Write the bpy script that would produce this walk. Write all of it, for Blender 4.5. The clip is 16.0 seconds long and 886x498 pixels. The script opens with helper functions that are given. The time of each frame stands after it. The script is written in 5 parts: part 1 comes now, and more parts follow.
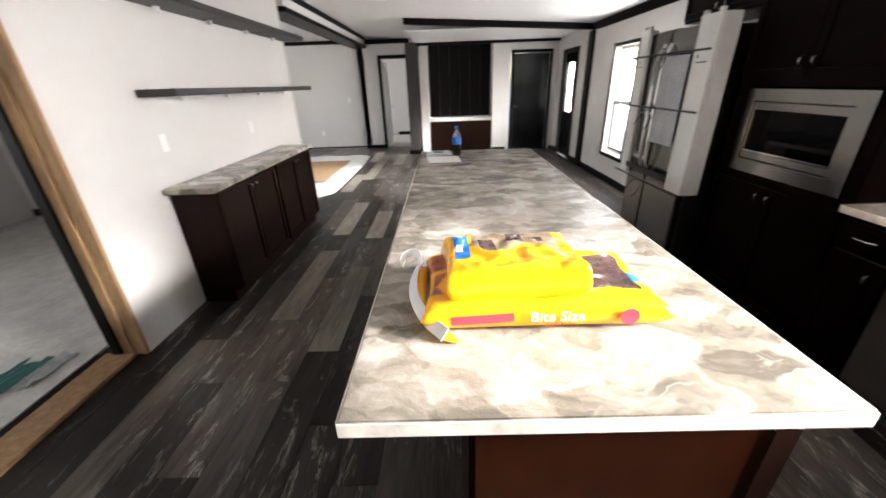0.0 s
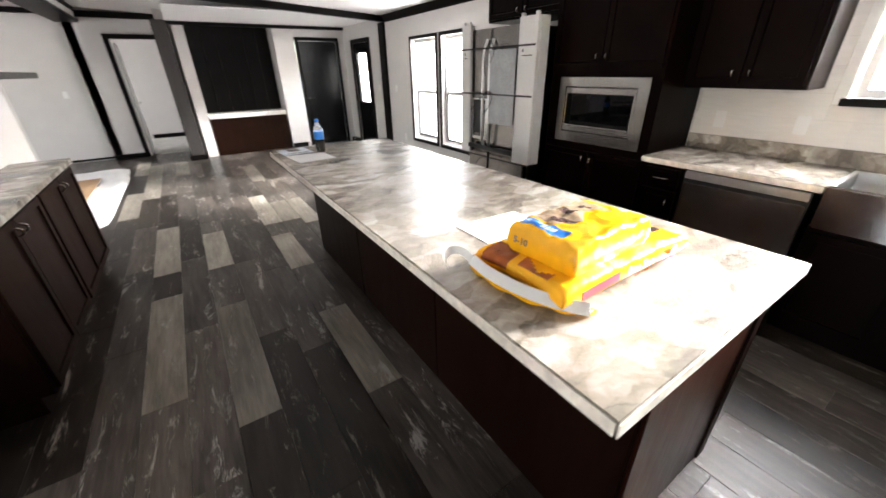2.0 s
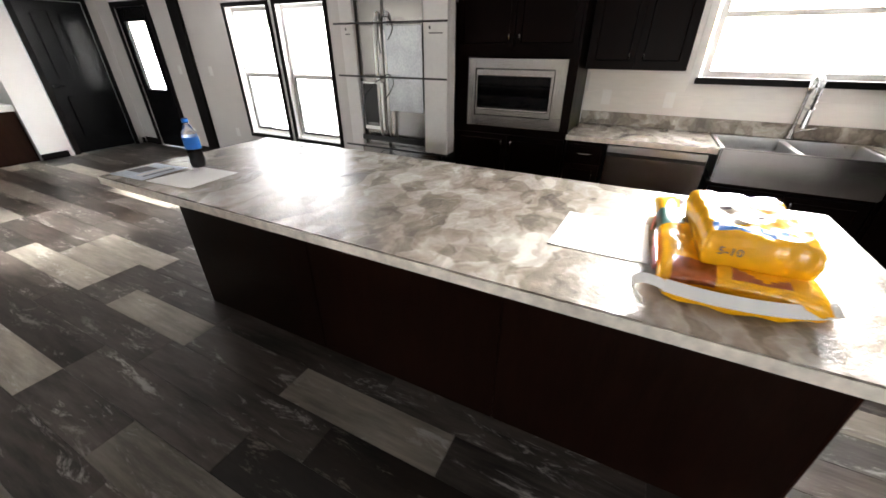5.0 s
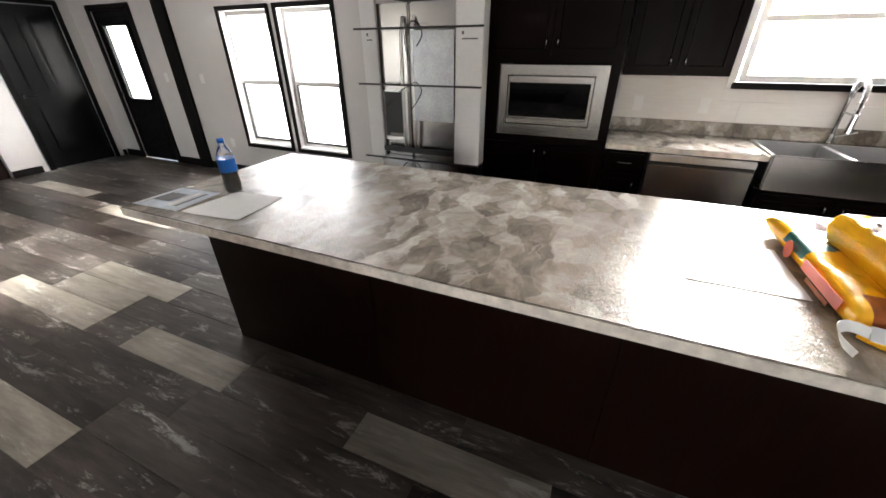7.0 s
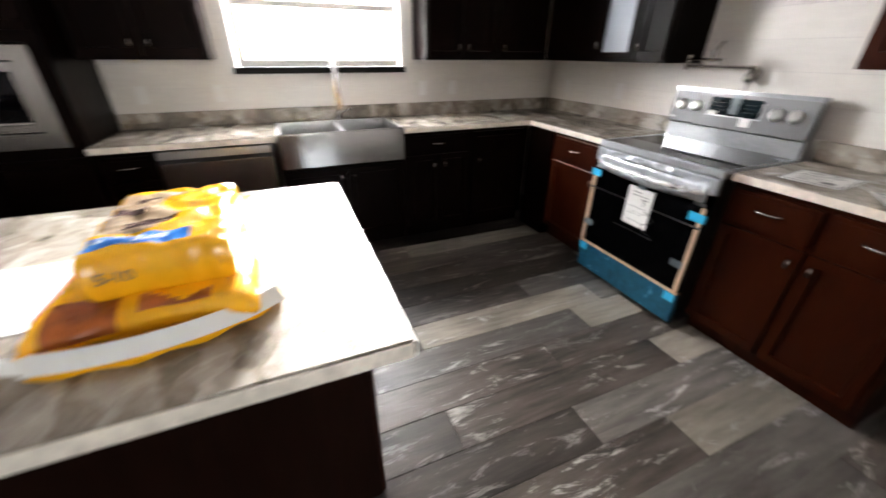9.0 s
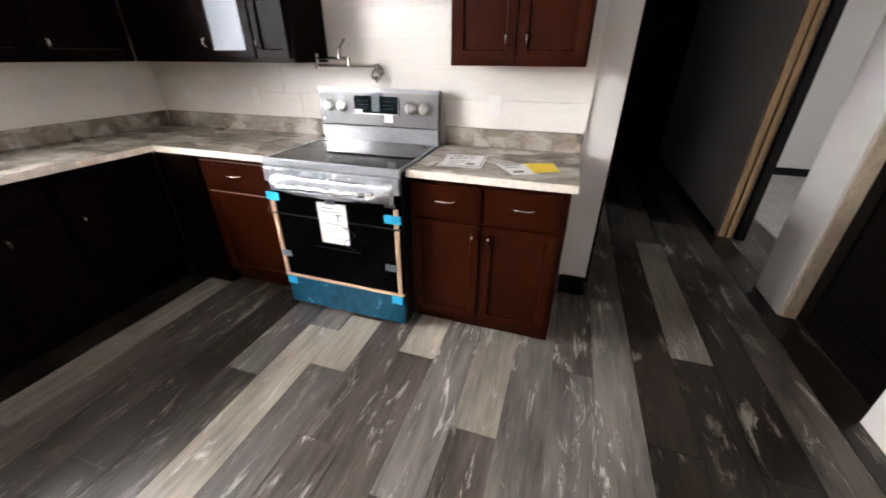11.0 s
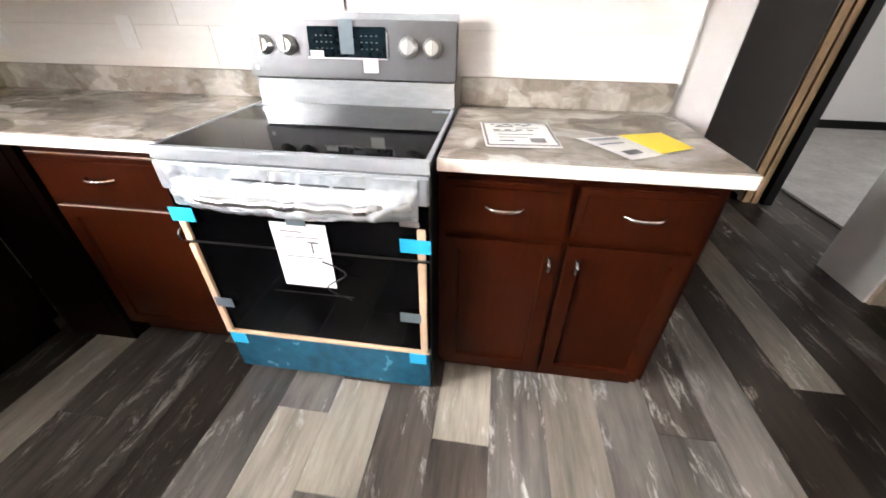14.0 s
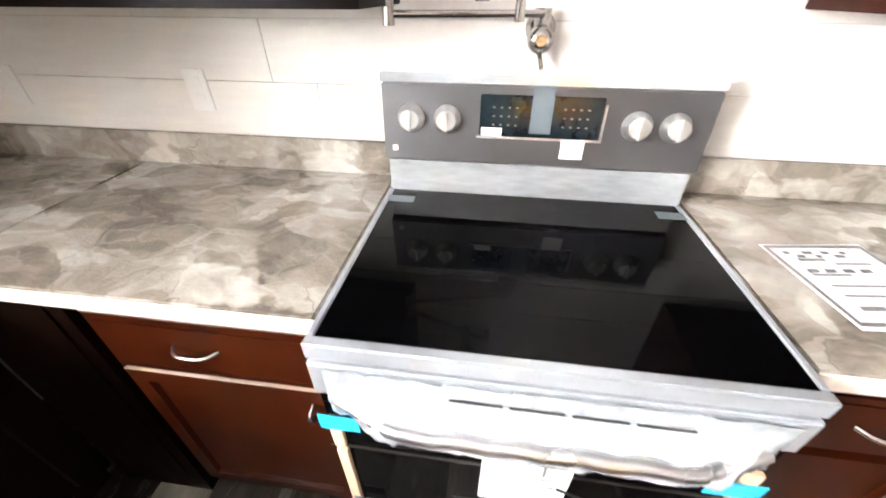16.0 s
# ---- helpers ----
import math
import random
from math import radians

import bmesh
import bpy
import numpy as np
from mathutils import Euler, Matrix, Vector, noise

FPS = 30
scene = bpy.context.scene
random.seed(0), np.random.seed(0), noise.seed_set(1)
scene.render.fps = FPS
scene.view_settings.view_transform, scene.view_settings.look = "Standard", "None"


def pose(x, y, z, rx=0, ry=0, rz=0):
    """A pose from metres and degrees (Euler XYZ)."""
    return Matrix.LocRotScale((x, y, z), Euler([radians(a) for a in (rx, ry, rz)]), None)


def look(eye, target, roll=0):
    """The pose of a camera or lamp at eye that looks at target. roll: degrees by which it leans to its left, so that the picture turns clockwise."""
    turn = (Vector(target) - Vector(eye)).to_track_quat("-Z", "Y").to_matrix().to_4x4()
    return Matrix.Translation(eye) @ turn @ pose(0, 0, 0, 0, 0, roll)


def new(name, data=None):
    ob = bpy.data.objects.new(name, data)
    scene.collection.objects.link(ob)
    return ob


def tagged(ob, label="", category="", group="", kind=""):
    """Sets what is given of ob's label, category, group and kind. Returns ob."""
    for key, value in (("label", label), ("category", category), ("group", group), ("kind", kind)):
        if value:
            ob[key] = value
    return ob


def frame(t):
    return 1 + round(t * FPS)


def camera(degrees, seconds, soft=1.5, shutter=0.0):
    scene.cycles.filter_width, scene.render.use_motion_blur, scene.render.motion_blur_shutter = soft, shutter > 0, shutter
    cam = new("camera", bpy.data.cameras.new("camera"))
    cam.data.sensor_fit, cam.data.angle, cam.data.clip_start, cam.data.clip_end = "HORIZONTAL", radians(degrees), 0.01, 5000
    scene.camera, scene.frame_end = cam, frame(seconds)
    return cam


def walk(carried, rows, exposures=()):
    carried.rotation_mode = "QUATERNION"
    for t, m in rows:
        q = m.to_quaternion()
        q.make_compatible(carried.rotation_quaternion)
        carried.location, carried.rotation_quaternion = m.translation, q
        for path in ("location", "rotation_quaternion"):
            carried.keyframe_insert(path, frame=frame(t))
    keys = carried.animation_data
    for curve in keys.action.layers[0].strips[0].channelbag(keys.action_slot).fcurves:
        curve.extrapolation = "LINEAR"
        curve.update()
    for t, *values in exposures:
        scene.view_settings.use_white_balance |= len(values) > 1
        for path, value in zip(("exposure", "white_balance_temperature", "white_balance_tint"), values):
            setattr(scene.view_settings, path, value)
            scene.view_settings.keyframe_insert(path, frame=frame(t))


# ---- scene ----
cam = camera(101.0, 16.0, 1.6, 0.5)
PATH = [
    (0, (1.228, 0.924, 1.508), (1.2, 2.746, 0.684), -2.0),
    (0.5, (1.048, 0.941, 1.505), (1.338, 2.732, 0.664), -2.1),
    (1, (0.885, 0.94, 1.486), (1.414, 2.67, 0.633), -1.6),
    (1.5, (0.684, 1.053, 1.529), (1.437, 2.684, 0.649), -1.6),
    (2, (0.492, 1.227, 1.497), (1.479, 2.725, 0.613), -1.2),
    (2.5, (0.327, 1.305, 1.486), (1.478, 2.676, 0.593), -0.9),
    (3, (0.247, 1.361, 1.487), (1.546, 2.597, 0.601), -0.4),
    (5.5, (0.18, 2.42, 1.485), (1.774, 3.138, 0.512), 0.1),
    (6, (0.185, 2.588, 1.498), (1.798, 3.27, 0.532), -0.0),
    (6.5, (0.175, 2.645, 1.503), (1.79, 3.333, 0.548), -0.1),
    (7, (0.182, 2.66, 1.512), (1.797, 3.352, 0.557), -0.2),
    (7.5, (0.241, 2.512, 1.492), (1.861, 3.189, 0.535), -0.3),
    (8, (0.299, 2.188, 1.473), (2.011, 2.6, 0.526), -0.0),
    (8.3, (0.369, 1.904, 1.459), (2.124, 2.019, 0.505), 0.0),
    (8.5, (0.404, 1.772, 1.423), (2.164, 1.675, 0.478), 0.0),
    (9, (0.498, 1.587, 1.388), (2.126, 0.904, 0.448), 0.4),
    (9.5, (0.69, 1.49, 1.427), (2.027, 0.351, 0.47), 0.2),
    (10, (0.795, 1.438, 1.424), (1.841, 0.026, 0.469), -0.2),
    (12.5, (0.846, 0.859, 1.287), (1.057, -0.891, 0.342), 1.3),
    (13, (1.042, 0.76, 1.265), (1.255, -0.922, 0.205), 1.1),
    (13.5, (1.26, 0.696, 1.25), (1.467, -0.973, 0.168), 0.9),
    (14, (1.372, 0.604, 1.241), (1.594, -1.045, 0.131), 0.6),
    (14.5, (1.516, 0.471, 1.278), (1.75, -1.157, 0.14), 0.3),
    (15, (1.764, 0.352, 1.293), (1.988, -1.268, 0.142), 0.6),
    (15.5, (1.948, 0.204, 1.342), (2.159, -1.416, 0.188), 0.5),
    (16, (2.023, 0.104, 1.377), (2.239, -1.513, 0.22), 0.1),
]
EXPOSURES = [(0.0, 2.35), (1.5, 2.5), (3.0, 2.8), (5.5, 2.3), (7.0, 2.3), (8.0, 2.25), (9.0, 2.35), (10.0, 2.4), (12.5, 3.75), (14.5, 3.5), (15.5, 4.0), (16.0, 3.9)]
walk(cam, [(t, look(eye, target, roll)) for t, eye, target, roll in PATH], EXPOSURES)

# ---- light ----
def area_lamp(name, m, width, height, watts, colour):
    data = bpy.data.lights.new(name, "AREA")
    data.shape, data.size, data.size_y, data.energy, data.color = "RECTANGLE", width, height, watts, colour
    ob = new(name, data)
    ob.matrix_world = m
    return tagged(ob, kind="structure")


world = bpy.data.worlds.new("world")
scene.world = world
world.use_nodes = True
sky = world.node_tree.nodes.new("ShaderNodeTexSky")
sky.sky_type, sky.sun_disc, sky.sun_elevation, sky.sun_rotation = "NISHITA", False, radians(19), radians(105)
world.node_tree.links.new(sky.outputs[0], world.node_tree.nodes["Background"].inputs[0])
world.node_tree.nodes["Background"].inputs[1].default_value = 0.15
sun = bpy.data.lights.new("sun", "SUN")
sun.energy, sun.angle, sun.color = 4.2, radians(12), (1.0, 0.985, 0.965)
sun_ob = new("sun", sun)
sun_ob.matrix_world = look((20, -5.2, 7.2), (0, 0, 0))
tagged(sun_ob, kind="structure")

DAY = (1.0, 0.97, 0.97)
SOUTH_X = 3.86
# the sky seen through each window, just outside its glass; the bedroom lamp is added
area_lamp("sky_light_sink_window", look((SOUTH_X + .2, 1.215, 1.75), (0, 1.215, .6)), 1.5, 1.15, 37, DAY)
area_lamp("sky_light_pair_window", look((SOUTH_X + .2, 6.21, 1.25), (0, 6.0, -.3)), 2.1, 2.0, 30, DAY)
area_lamp("sky_light_door_glass", look((SOUTH_X + .12, 9.1, 1.4), (0, 9.1, 1.4)), 1.3, 1.5, 10, DAY)
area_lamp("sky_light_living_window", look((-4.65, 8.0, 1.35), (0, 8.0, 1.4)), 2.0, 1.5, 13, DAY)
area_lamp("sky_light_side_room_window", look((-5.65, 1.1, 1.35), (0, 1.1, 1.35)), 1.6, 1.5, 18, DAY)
# added to brighten the bedroom through an unseen, made-up west opening
area_lamp("added_light_bedroom", look((-2.55, 12.3, 1.4), (0, 12.1, 1.2)), 1.4, 1.2, 8, DAY)

# ---- materials ----
def shade(name, colour, rough=0.5, metal=0.0, scale=0.0, amount=0.15, bump=0.0, bump_scale=60, spread=0.0, stretch=(1, 1, 1), spec=0.5, coat=0.0):
    """A surface with two scales of variation in colour, gloss and relief."""
    mat = bpy.data.materials.new(name)
    mat.use_nodes = True
    n, l = mat.node_tree.nodes, mat.node_tree.links
    b = n["Principled BSDF"]
    b.inputs["Base Color"].default_value = (*colour, 1)
    b.inputs["Roughness"].default_value = rough
    b.inputs["Metallic"].default_value = metal
    b.inputs["Specular IOR Level"].default_value = spec
    b.inputs["Coat Weight"].default_value = coat
    b.inputs["Coat Roughness"].default_value = 0.12
    co = n.new("ShaderNodeTexCoord")
    mp = n.new("ShaderNodeMapping")
    mp.inputs["Scale"].default_value = stretch
    l.new(co.outputs["Object"], mp.inputs[0])
    if scale:
        fine, wide = n.new("ShaderNodeTexNoise"), n.new("ShaderNodeTexNoise")
        fine.inputs["Scale"].default_value, fine.inputs["Detail"].default_value = scale * 6, 6
        wide.inputs["Scale"].default_value, wide.inputs["Detail"].default_value = scale, 4
        mix = n.new("ShaderNodeMath")
        mix.operation = "ADD"
        l.new(mp.outputs[0], fine.inputs["Vector"]), l.new(mp.outputs[0], wide.inputs["Vector"])
        l.new(fine.outputs[0], mix.inputs[0]), l.new(wide.outputs[0], mix.inputs[1])
        rng = n.new("ShaderNodeMapRange")
        rng.inputs["From Min"].default_value, rng.inputs["From Max"].default_value = 0.65, 1.35
        rng.inputs["To Min"].default_value, rng.inputs["To Max"].default_value = 1 - amount, 1 + amount
        l.new(mix.outputs[0], rng.inputs["Value"])
        value = rng.outputs[0]
        if spread:
            info = n.new("ShaderNodeObjectInfo")
            r2 = n.new("ShaderNodeMapRange")
            r2.inputs["To Min"].default_value, r2.inputs["To Max"].default_value = 1 - spread, 1 + spread
            l.new(info.outputs["Random"], r2.inputs["Value"])
            m2 = n.new("ShaderNodeMath")
            m2.operation = "MULTIPLY"
            l.new(value, m2.inputs[0]), l.new(r2.outputs[0], m2.inputs[1])
            value = m2.outputs[0]
        hsv = n.new("ShaderNodeHueSaturation")
        hsv.inputs["Color"].default_value = (*colour, 1)
        l.new(value, hsv.inputs["Value"])
        l.new(hsv.outputs[0], b.inputs["Base Color"])
        rr = n.new("ShaderNodeMapRange")
        rr.inputs["From Min"].default_value, rr.inputs["From Max"].default_value = 0.65, 1.35
        rr.inputs["To Min"].default_value, rr.inputs["To Max"].default_value = rough * 0.85, min(1, rough * 1.15)
        l.new(mix.outputs[0], rr.inputs["Value"])
        l.new(rr.outputs[0], b.inputs["Roughness"])
    if bump:
        nz = n.new("ShaderNodeTexNoise")
        nz.inputs["Scale"].default_value, nz.inputs["Detail"].default_value = bump_scale, 5
        bp = n.new("ShaderNodeBump")
        bp.inputs["Strength"].default_value, bp.inputs["Distance"].default_value = bump, 0.004
        l.new(mp.outputs[0], nz.inputs["Vector"])
        l.new(nz.outputs[0], bp.inputs["Height"])
        l.new(bp.outputs[0], b.inputs["Normal"])
    return mat


def plank_material(name, colour, streak, amount):
    """Weathered grey vinyl plank: long grain, pale scuffs and dark smudges, different on each plank."""
    mat = bpy.data.materials.new(name)
    mat.use_nodes = True
    n, l = mat.node_tree.nodes, mat.node_tree.links
    b = n["Principled BSDF"]
    co, info = n.new("ShaderNodeTexCoord"), n.new("ShaderNodeObjectInfo")
    shift = n.new("ShaderNodeVectorMath")
    shift.operation = "MULTIPLY_ADD"
    comb = n.new("ShaderNodeCombineXYZ")
    for k in range(3):
        l.new(info.outputs["Random"], comb.inputs[k])
    shift.inputs[1].default_value = (37, 53, 11)
    l.new(comb.outputs[0], shift.inputs[0])
    l.new(co.outputs["Object"], shift.inputs[2])
    grain_map, cloud_map = n.new("ShaderNodeMapping"), n.new("ShaderNodeMapping")
    grain_map.inputs["Scale"].default_value = (8, 0.8, 1)
    cloud_map.inputs["Scale"].default_value = (3.2, 1.0, 1)
    scuff_map = n.new("ShaderNodeMapping")
    scuff_map.inputs["Scale"].default_value = (6.0, 1.3, 1)
    l.new(shift.outputs[0], scuff_map.inputs[0])
    l.new(shift.outputs[0], grain_map.inputs[0]), l.new(shift.outputs[0], cloud_map.inputs[0])
    grain, cloud, scuff = (n.new("ShaderNodeTexNoise") for _ in range(3))
    grain.inputs["Scale"].default_value, grain.inputs["Detail"].default_value = 4, 8
    grain.inputs["Roughness"].default_value = 0.65
    cloud.inputs["Scale"].default_value, cloud.inputs["Detail"].default_value = 1.5, 5
    scuff.inputs["Scale"].default_value, scuff.inputs["Detail"].default_value, scuff.inputs["Distortion"].default_value = 2.2, 12, 0.5
    scuff.inputs["Roughness"].default_value = 0.78
    l.new(grain_map.outputs[0], grain.inputs["Vector"]), l.new(cloud_map.outputs[0], cloud.inputs["Vector"]), l.new(scuff_map.outputs[0], scuff.inputs["Vector"])
    base = n.new("ShaderNodeMix")
    base.data_type = "RGBA"
    base.inputs["A"].default_value = (*(c * (1 - amount) for c in colour), 1)
    base.inputs["B"].default_value = (*(c * (1 + amount) for c in colour), 1)
    add = n.new("ShaderNodeMath")
    add.operation = "ADD"
    l.new(grain.outputs[0], add.inputs[0]), l.new(cloud.outputs[0], add.inputs[1])
    r = n.new("ShaderNodeMapRange")
    r.inputs["From Min"].default_value, r.inputs["From Max"].default_value = 0.75, 1.25
    l.new(add.outputs[0], r.inputs["Value"])
    l.new(r.outputs[0], base.inputs["Factor"])
    top = n.new("ShaderNodeMix")
    top.data_type = "RGBA"
    top.inputs["B"].default_value = (*streak, 1)
    r2 = n.new("ShaderNodeMapRange")
    r2.inputs["From Min"].default_value, r2.inputs["From Max"].default_value = 0.55, 0.63
    r2.inputs["To Max"].default_value = 0.9
    patch, gate, gated = n.new("ShaderNodeTexNoise"), n.new("ShaderNodeMapRange"), n.new("ShaderNodeMath")
    patch.inputs["Scale"].default_value, patch.inputs["Detail"].default_value = 1.6, 3
    l.new(cloud_map.outputs[0], patch.inputs["Vector"])
    gate.inputs["From Min"].default_value, gate.inputs["From Max"].default_value = 0.38, 0.56
    gate.inputs["To Min"].default_value = 0.25
    l.new(patch.outputs[0], gate.inputs["Value"])
    gated.operation = "MULTIPLY"
    l.new(scuff.outputs[0], r2.inputs["Value"])
    l.new(r2.outputs[0], gated.inputs[0]), l.new(gate.outputs[0], gated.inputs[1])
    l.new(gated.outputs[0], top.inputs["Factor"])
    l.new(base.outputs["Result"], top.inputs["A"])
    hsv = n.new("ShaderNodeHueSaturation")
    r3 = n.new("ShaderNodeMapRange")
    r3.inputs["To Min"].default_value, r3.inputs["To Max"].default_value = 0.7, 1.55
    l.new(info.outputs["Random"], r3.inputs["Value"])
    l.new(r3.outputs[0], hsv.inputs["Value"])
    l.new(top.outputs["Result"], hsv.inputs["Color"])
    l.new(hsv.outputs[0], b.inputs["Base Color"])
    b.inputs["Roughness"].default_value = 0.34
    b.inputs["Specular IOR Level"].default_value = 0.33
    bp = n.new("ShaderNodeBump")
    bp.inputs["Strength"].default_value, bp.inputs["Distance"].default_value = 0.5, 0.002
    l.new(grain.outputs[0], bp.inputs["Height"])
    l.new(bp.outputs[0], b.inputs["Normal"])
    return mat


def laminate_material():
    """Stone-look laminate: overlapping brushed patches in taupe, grey and cream, fine veins, a flaked sheen."""
    mat = bpy.data.materials.new("stone_laminate")
    mat.use_nodes = True
    n, l = mat.node_tree.nodes, mat.node_tree.links
    b = n["Principled BSDF"]
    co = n.new("ShaderNodeTexCoord")

    def noise_tex(vec, scale, detail, distortion=0.0, rough=0.5):
        t = n.new("ShaderNodeTexNoise")
        t.inputs["Scale"].default_value, t.inputs["Detail"].default_value = scale, detail
        t.inputs["Distortion"].default_value, t.inputs["Roughness"].default_value = distortion, rough
        l.new(vec, t.inputs["Vector"])
        return t

    def math_node(op, a, c):
        m = n.new("ShaderNodeMath")
        m.operation = op
        for k, v in enumerate((a, c)):
            if isinstance(v, (int, float)):
                m.inputs[k].default_value = v
            else:
                l.new(v, m.inputs[k])
        return m.outputs[0]

    def remap(v, a, c, d=0.0, e=1.0):
        r = n.new("ShaderNodeMapRange")
        for key, val in (("From Min", a), ("From Max", c), ("To Min", d), ("To Max", e)):
            r.inputs[key].default_value = val
        l.new(v, r.inputs["Value"])
        return r.outputs[0]

    def blend(fac, a, colour):
        m = n.new("ShaderNodeMix")
        m.data_type = "RGBA"
        m.inputs["B"].default_value = (*colour, 1)
        l.new(fac, m.inputs["Factor"]), l.new(a, m.inputs["A"])
        return m.outputs["Result"]

    warp = noise_tex(co.outputs["Object"], 4.5, 4)
    bend = n.new("ShaderNodeVectorMath")
    bend.operation = "MULTIPLY_ADD"
    bend.inputs[1].default_value = (0.20, 0.20, 0.20)
    l.new(warp.outputs["Color"], bend.inputs[0]), l.new(co.outputs["Object"], bend.inputs[2])

    def patches(scale, turn, stretch):
        mp = n.new("ShaderNodeMapping")
        mp.inputs["Scale"].default_value, mp.inputs["Rotation"].default_value = stretch, (0, 0, turn)
        l.new(bend.outputs[0], mp.inputs[0])
        v, e = n.new("ShaderNodeTexVoronoi"), n.new("ShaderNodeTexVoronoi")
        v.feature, e.feature = "SMOOTH_F1", "DISTANCE_TO_EDGE"
        v.inputs["Smoothness"].default_value = 0.16
        for t in (v, e):
            t.inputs["Scale"].default_value = scale
            l.new(mp.outputs[0], t.inputs["Vector"])
        sc = n.new("ShaderNodeSeparateColor")
        l.new(v.outputs["Color"], sc.inputs[0])
        return sc.outputs[0], e.outputs["Distance"], mp.outputs[0]

    big, big_edge, vec = patches(8.0, 0.55, (0.75, 1.35, 1.0))
    small, small_edge, vec2 = patches(13.0, 0.25, (0.7, 1.5, 1.0))
    cloud = noise_tex(bend.outputs[0], 4.0, 6, 1.2)
    brush = noise_tex(vec, 14.0, 8, 1.6, 0.6)
    tone = math_node("ADD", math_node("MULTIPLY", big, 0.36), math_node("MULTIPLY", small, 0.18))
    tone = math_node("ADD", tone, math_node("MULTIPLY", remap(cloud.outputs[0], 0.3, 0.7), 0.30))
    tone = math_node("ADD", tone, math_node("MULTIPLY", remap(brush.outputs[0], 0.3, 0.7), 0.16))
    ramp = n.new("ShaderNodeValToRGB")
    e = ramp.color_ramp.elements
    e[0].position, e[0].color = 0.22, (0.135, 0.118, 0.097, 1)
    e[1].position, e[1].color = 0.80, (0.60, 0.57, 0.52, 1)
    for pos, c in ((0.38, (0.24, 0.207, 0.17)), (0.50, (0.33, 0.293, 0.247)), (0.64, (0.435, 0.40, 0.35))):
        e.new(pos).color = (*c, 1)
    l.new(tone, ramp.inputs[0])
    gate = noise_tex(co.outputs["Object"], 9.0, 3)
    rim = math_node("MULTIPLY", remap(big_edge, 0.012, 0.0), remap(gate.outputs[0], 0.52, 0.62, 0.0, 0.55))
    col = blend(rim, ramp.outputs[0], (0.10, 0.085, 0.068))
    vein = math_node("MULTIPLY", remap(small_edge, 0.07, 0.0), remap(gate.outputs[0], 0.46, 0.36, 0.0, 0.3))
    col = blend(vein, col, (0.62, 0.59, 0.55))
    l.new(col, b.inputs["Base Color"])
    flake = noise_tex(co.outputs["Object"], 55, 5, 2.0)
    bp = n.new("ShaderNodeBump")
    bp.inputs["Strength"].default_value, bp.inputs["Distance"].default_value = 0.8, 0.0022
    l.new(flake.outputs[0], bp.inputs["Height"]), l.new(bp.outputs[0], b.inputs["Normal"])
    b.inputs["Roughness"].default_value = 0.23
    b.inputs["Specular IOR Level"].default_value = 0.5
    return mat


def glass_material(name, colour=(1, 1, 1), rough=0.0):
    mat = shade(name, colour, rough)
    mat.node_tree.nodes["Principled BSDF"].inputs["Transmission Weight"].default_value = 1.0
    return mat


WALL = shade("painted_wallboard", (0.655, 0.63, 0.61), 0.55, scale=0.8, amount=0.03, bump=0.08, bump_scale=140)
CEIL = shade("ceiling_paint", (0.82, 0.81, 0.8), 0.8, scale=1.2, amount=0.02, bump=0.35, bump_scale=90)
BOARD = shade("white_wall_plank", (0.78, 0.75, 0.71), 0.4, scale=1.5, amount=0.05, bump=0.06, bump_scale=50, spread=0.03, stretch=(1, 1, 6))
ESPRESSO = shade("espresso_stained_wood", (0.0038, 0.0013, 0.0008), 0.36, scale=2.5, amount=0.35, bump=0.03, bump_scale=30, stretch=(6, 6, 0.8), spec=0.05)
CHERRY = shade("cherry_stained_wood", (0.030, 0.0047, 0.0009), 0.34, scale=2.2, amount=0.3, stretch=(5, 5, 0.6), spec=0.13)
TRIM = shade("dark_trim_wood", (0.0035, 0.0026, 0.0023), 0.42, scale=4, amount=0.3, bump=0.1, bump_scale=40, stretch=(5, 5, 1), spec=0.12)
POST = shade("dark_grey_post_wood", (0.035, 0.03, 0.028), 0.5, scale=4, amount=0.4, bump=0.2, bump_scale=40, stretch=(6, 6, 0.7))
DOOR = shade("black_painted_door", (0.005, 0.005, 0.0055), 0.25, scale=40, amount=0.06, bump=0.02, spec=0.25)
RAW = shade("raw_lumber", (0.32, 0.19, 0.09), 0.7, scale=5, amount=0.4, bump=0.3, bump_scale=40, stretch=(5, 5, 0.8))
PLY = shade("raw_board_edge", (0.42, 0.34, 0.25), 0.75, scale=5, amount=0.3, bump=0.3, bump_scale=60, stretch=(4, 4, 1))
STEEL = shade("brushed_steel", (0.34, 0.325, 0.31), 0.24, 1.0, scale=1.5, amount=0.05)
DARKSTEEL = shade("dark_steel", (0.2, 0.19, 0.185), 0.32, 1.0, scale=3, amount=0.1)
CHROME = shade("chrome", (0.58, 0.575, 0.57), 0.16, 1.0)
NICKEL = shade("brushed_nickel", (0.48, 0.45, 0.42), 0.22, 1.0)
# copy of the espresso wood, lifted: light on its faces put into colour
LITWOOD = shade("lit_espresso_wood", (0.010, 0.0037, 0.0022), 0.36, scale=2.5, amount=0.35, bump=0.03, bump_scale=30, stretch=(6, 6, 0.8), spec=0.07)
ENDWOOD = shade("dark_red_end_panel_wood", (0.020, 0.0042, 0.0012), 0.34, scale=2.2, amount=0.3, stretch=(5, 5, 0.6), spec=0.12)
OVENGLASS = shade("black_oven_glass", (0.001, 0.001, 0.0012), 0.06, spec=0.06)
PLATE = shade("glossy_white_wall_plate", (0.88, 0.87, 0.85), 0.2)
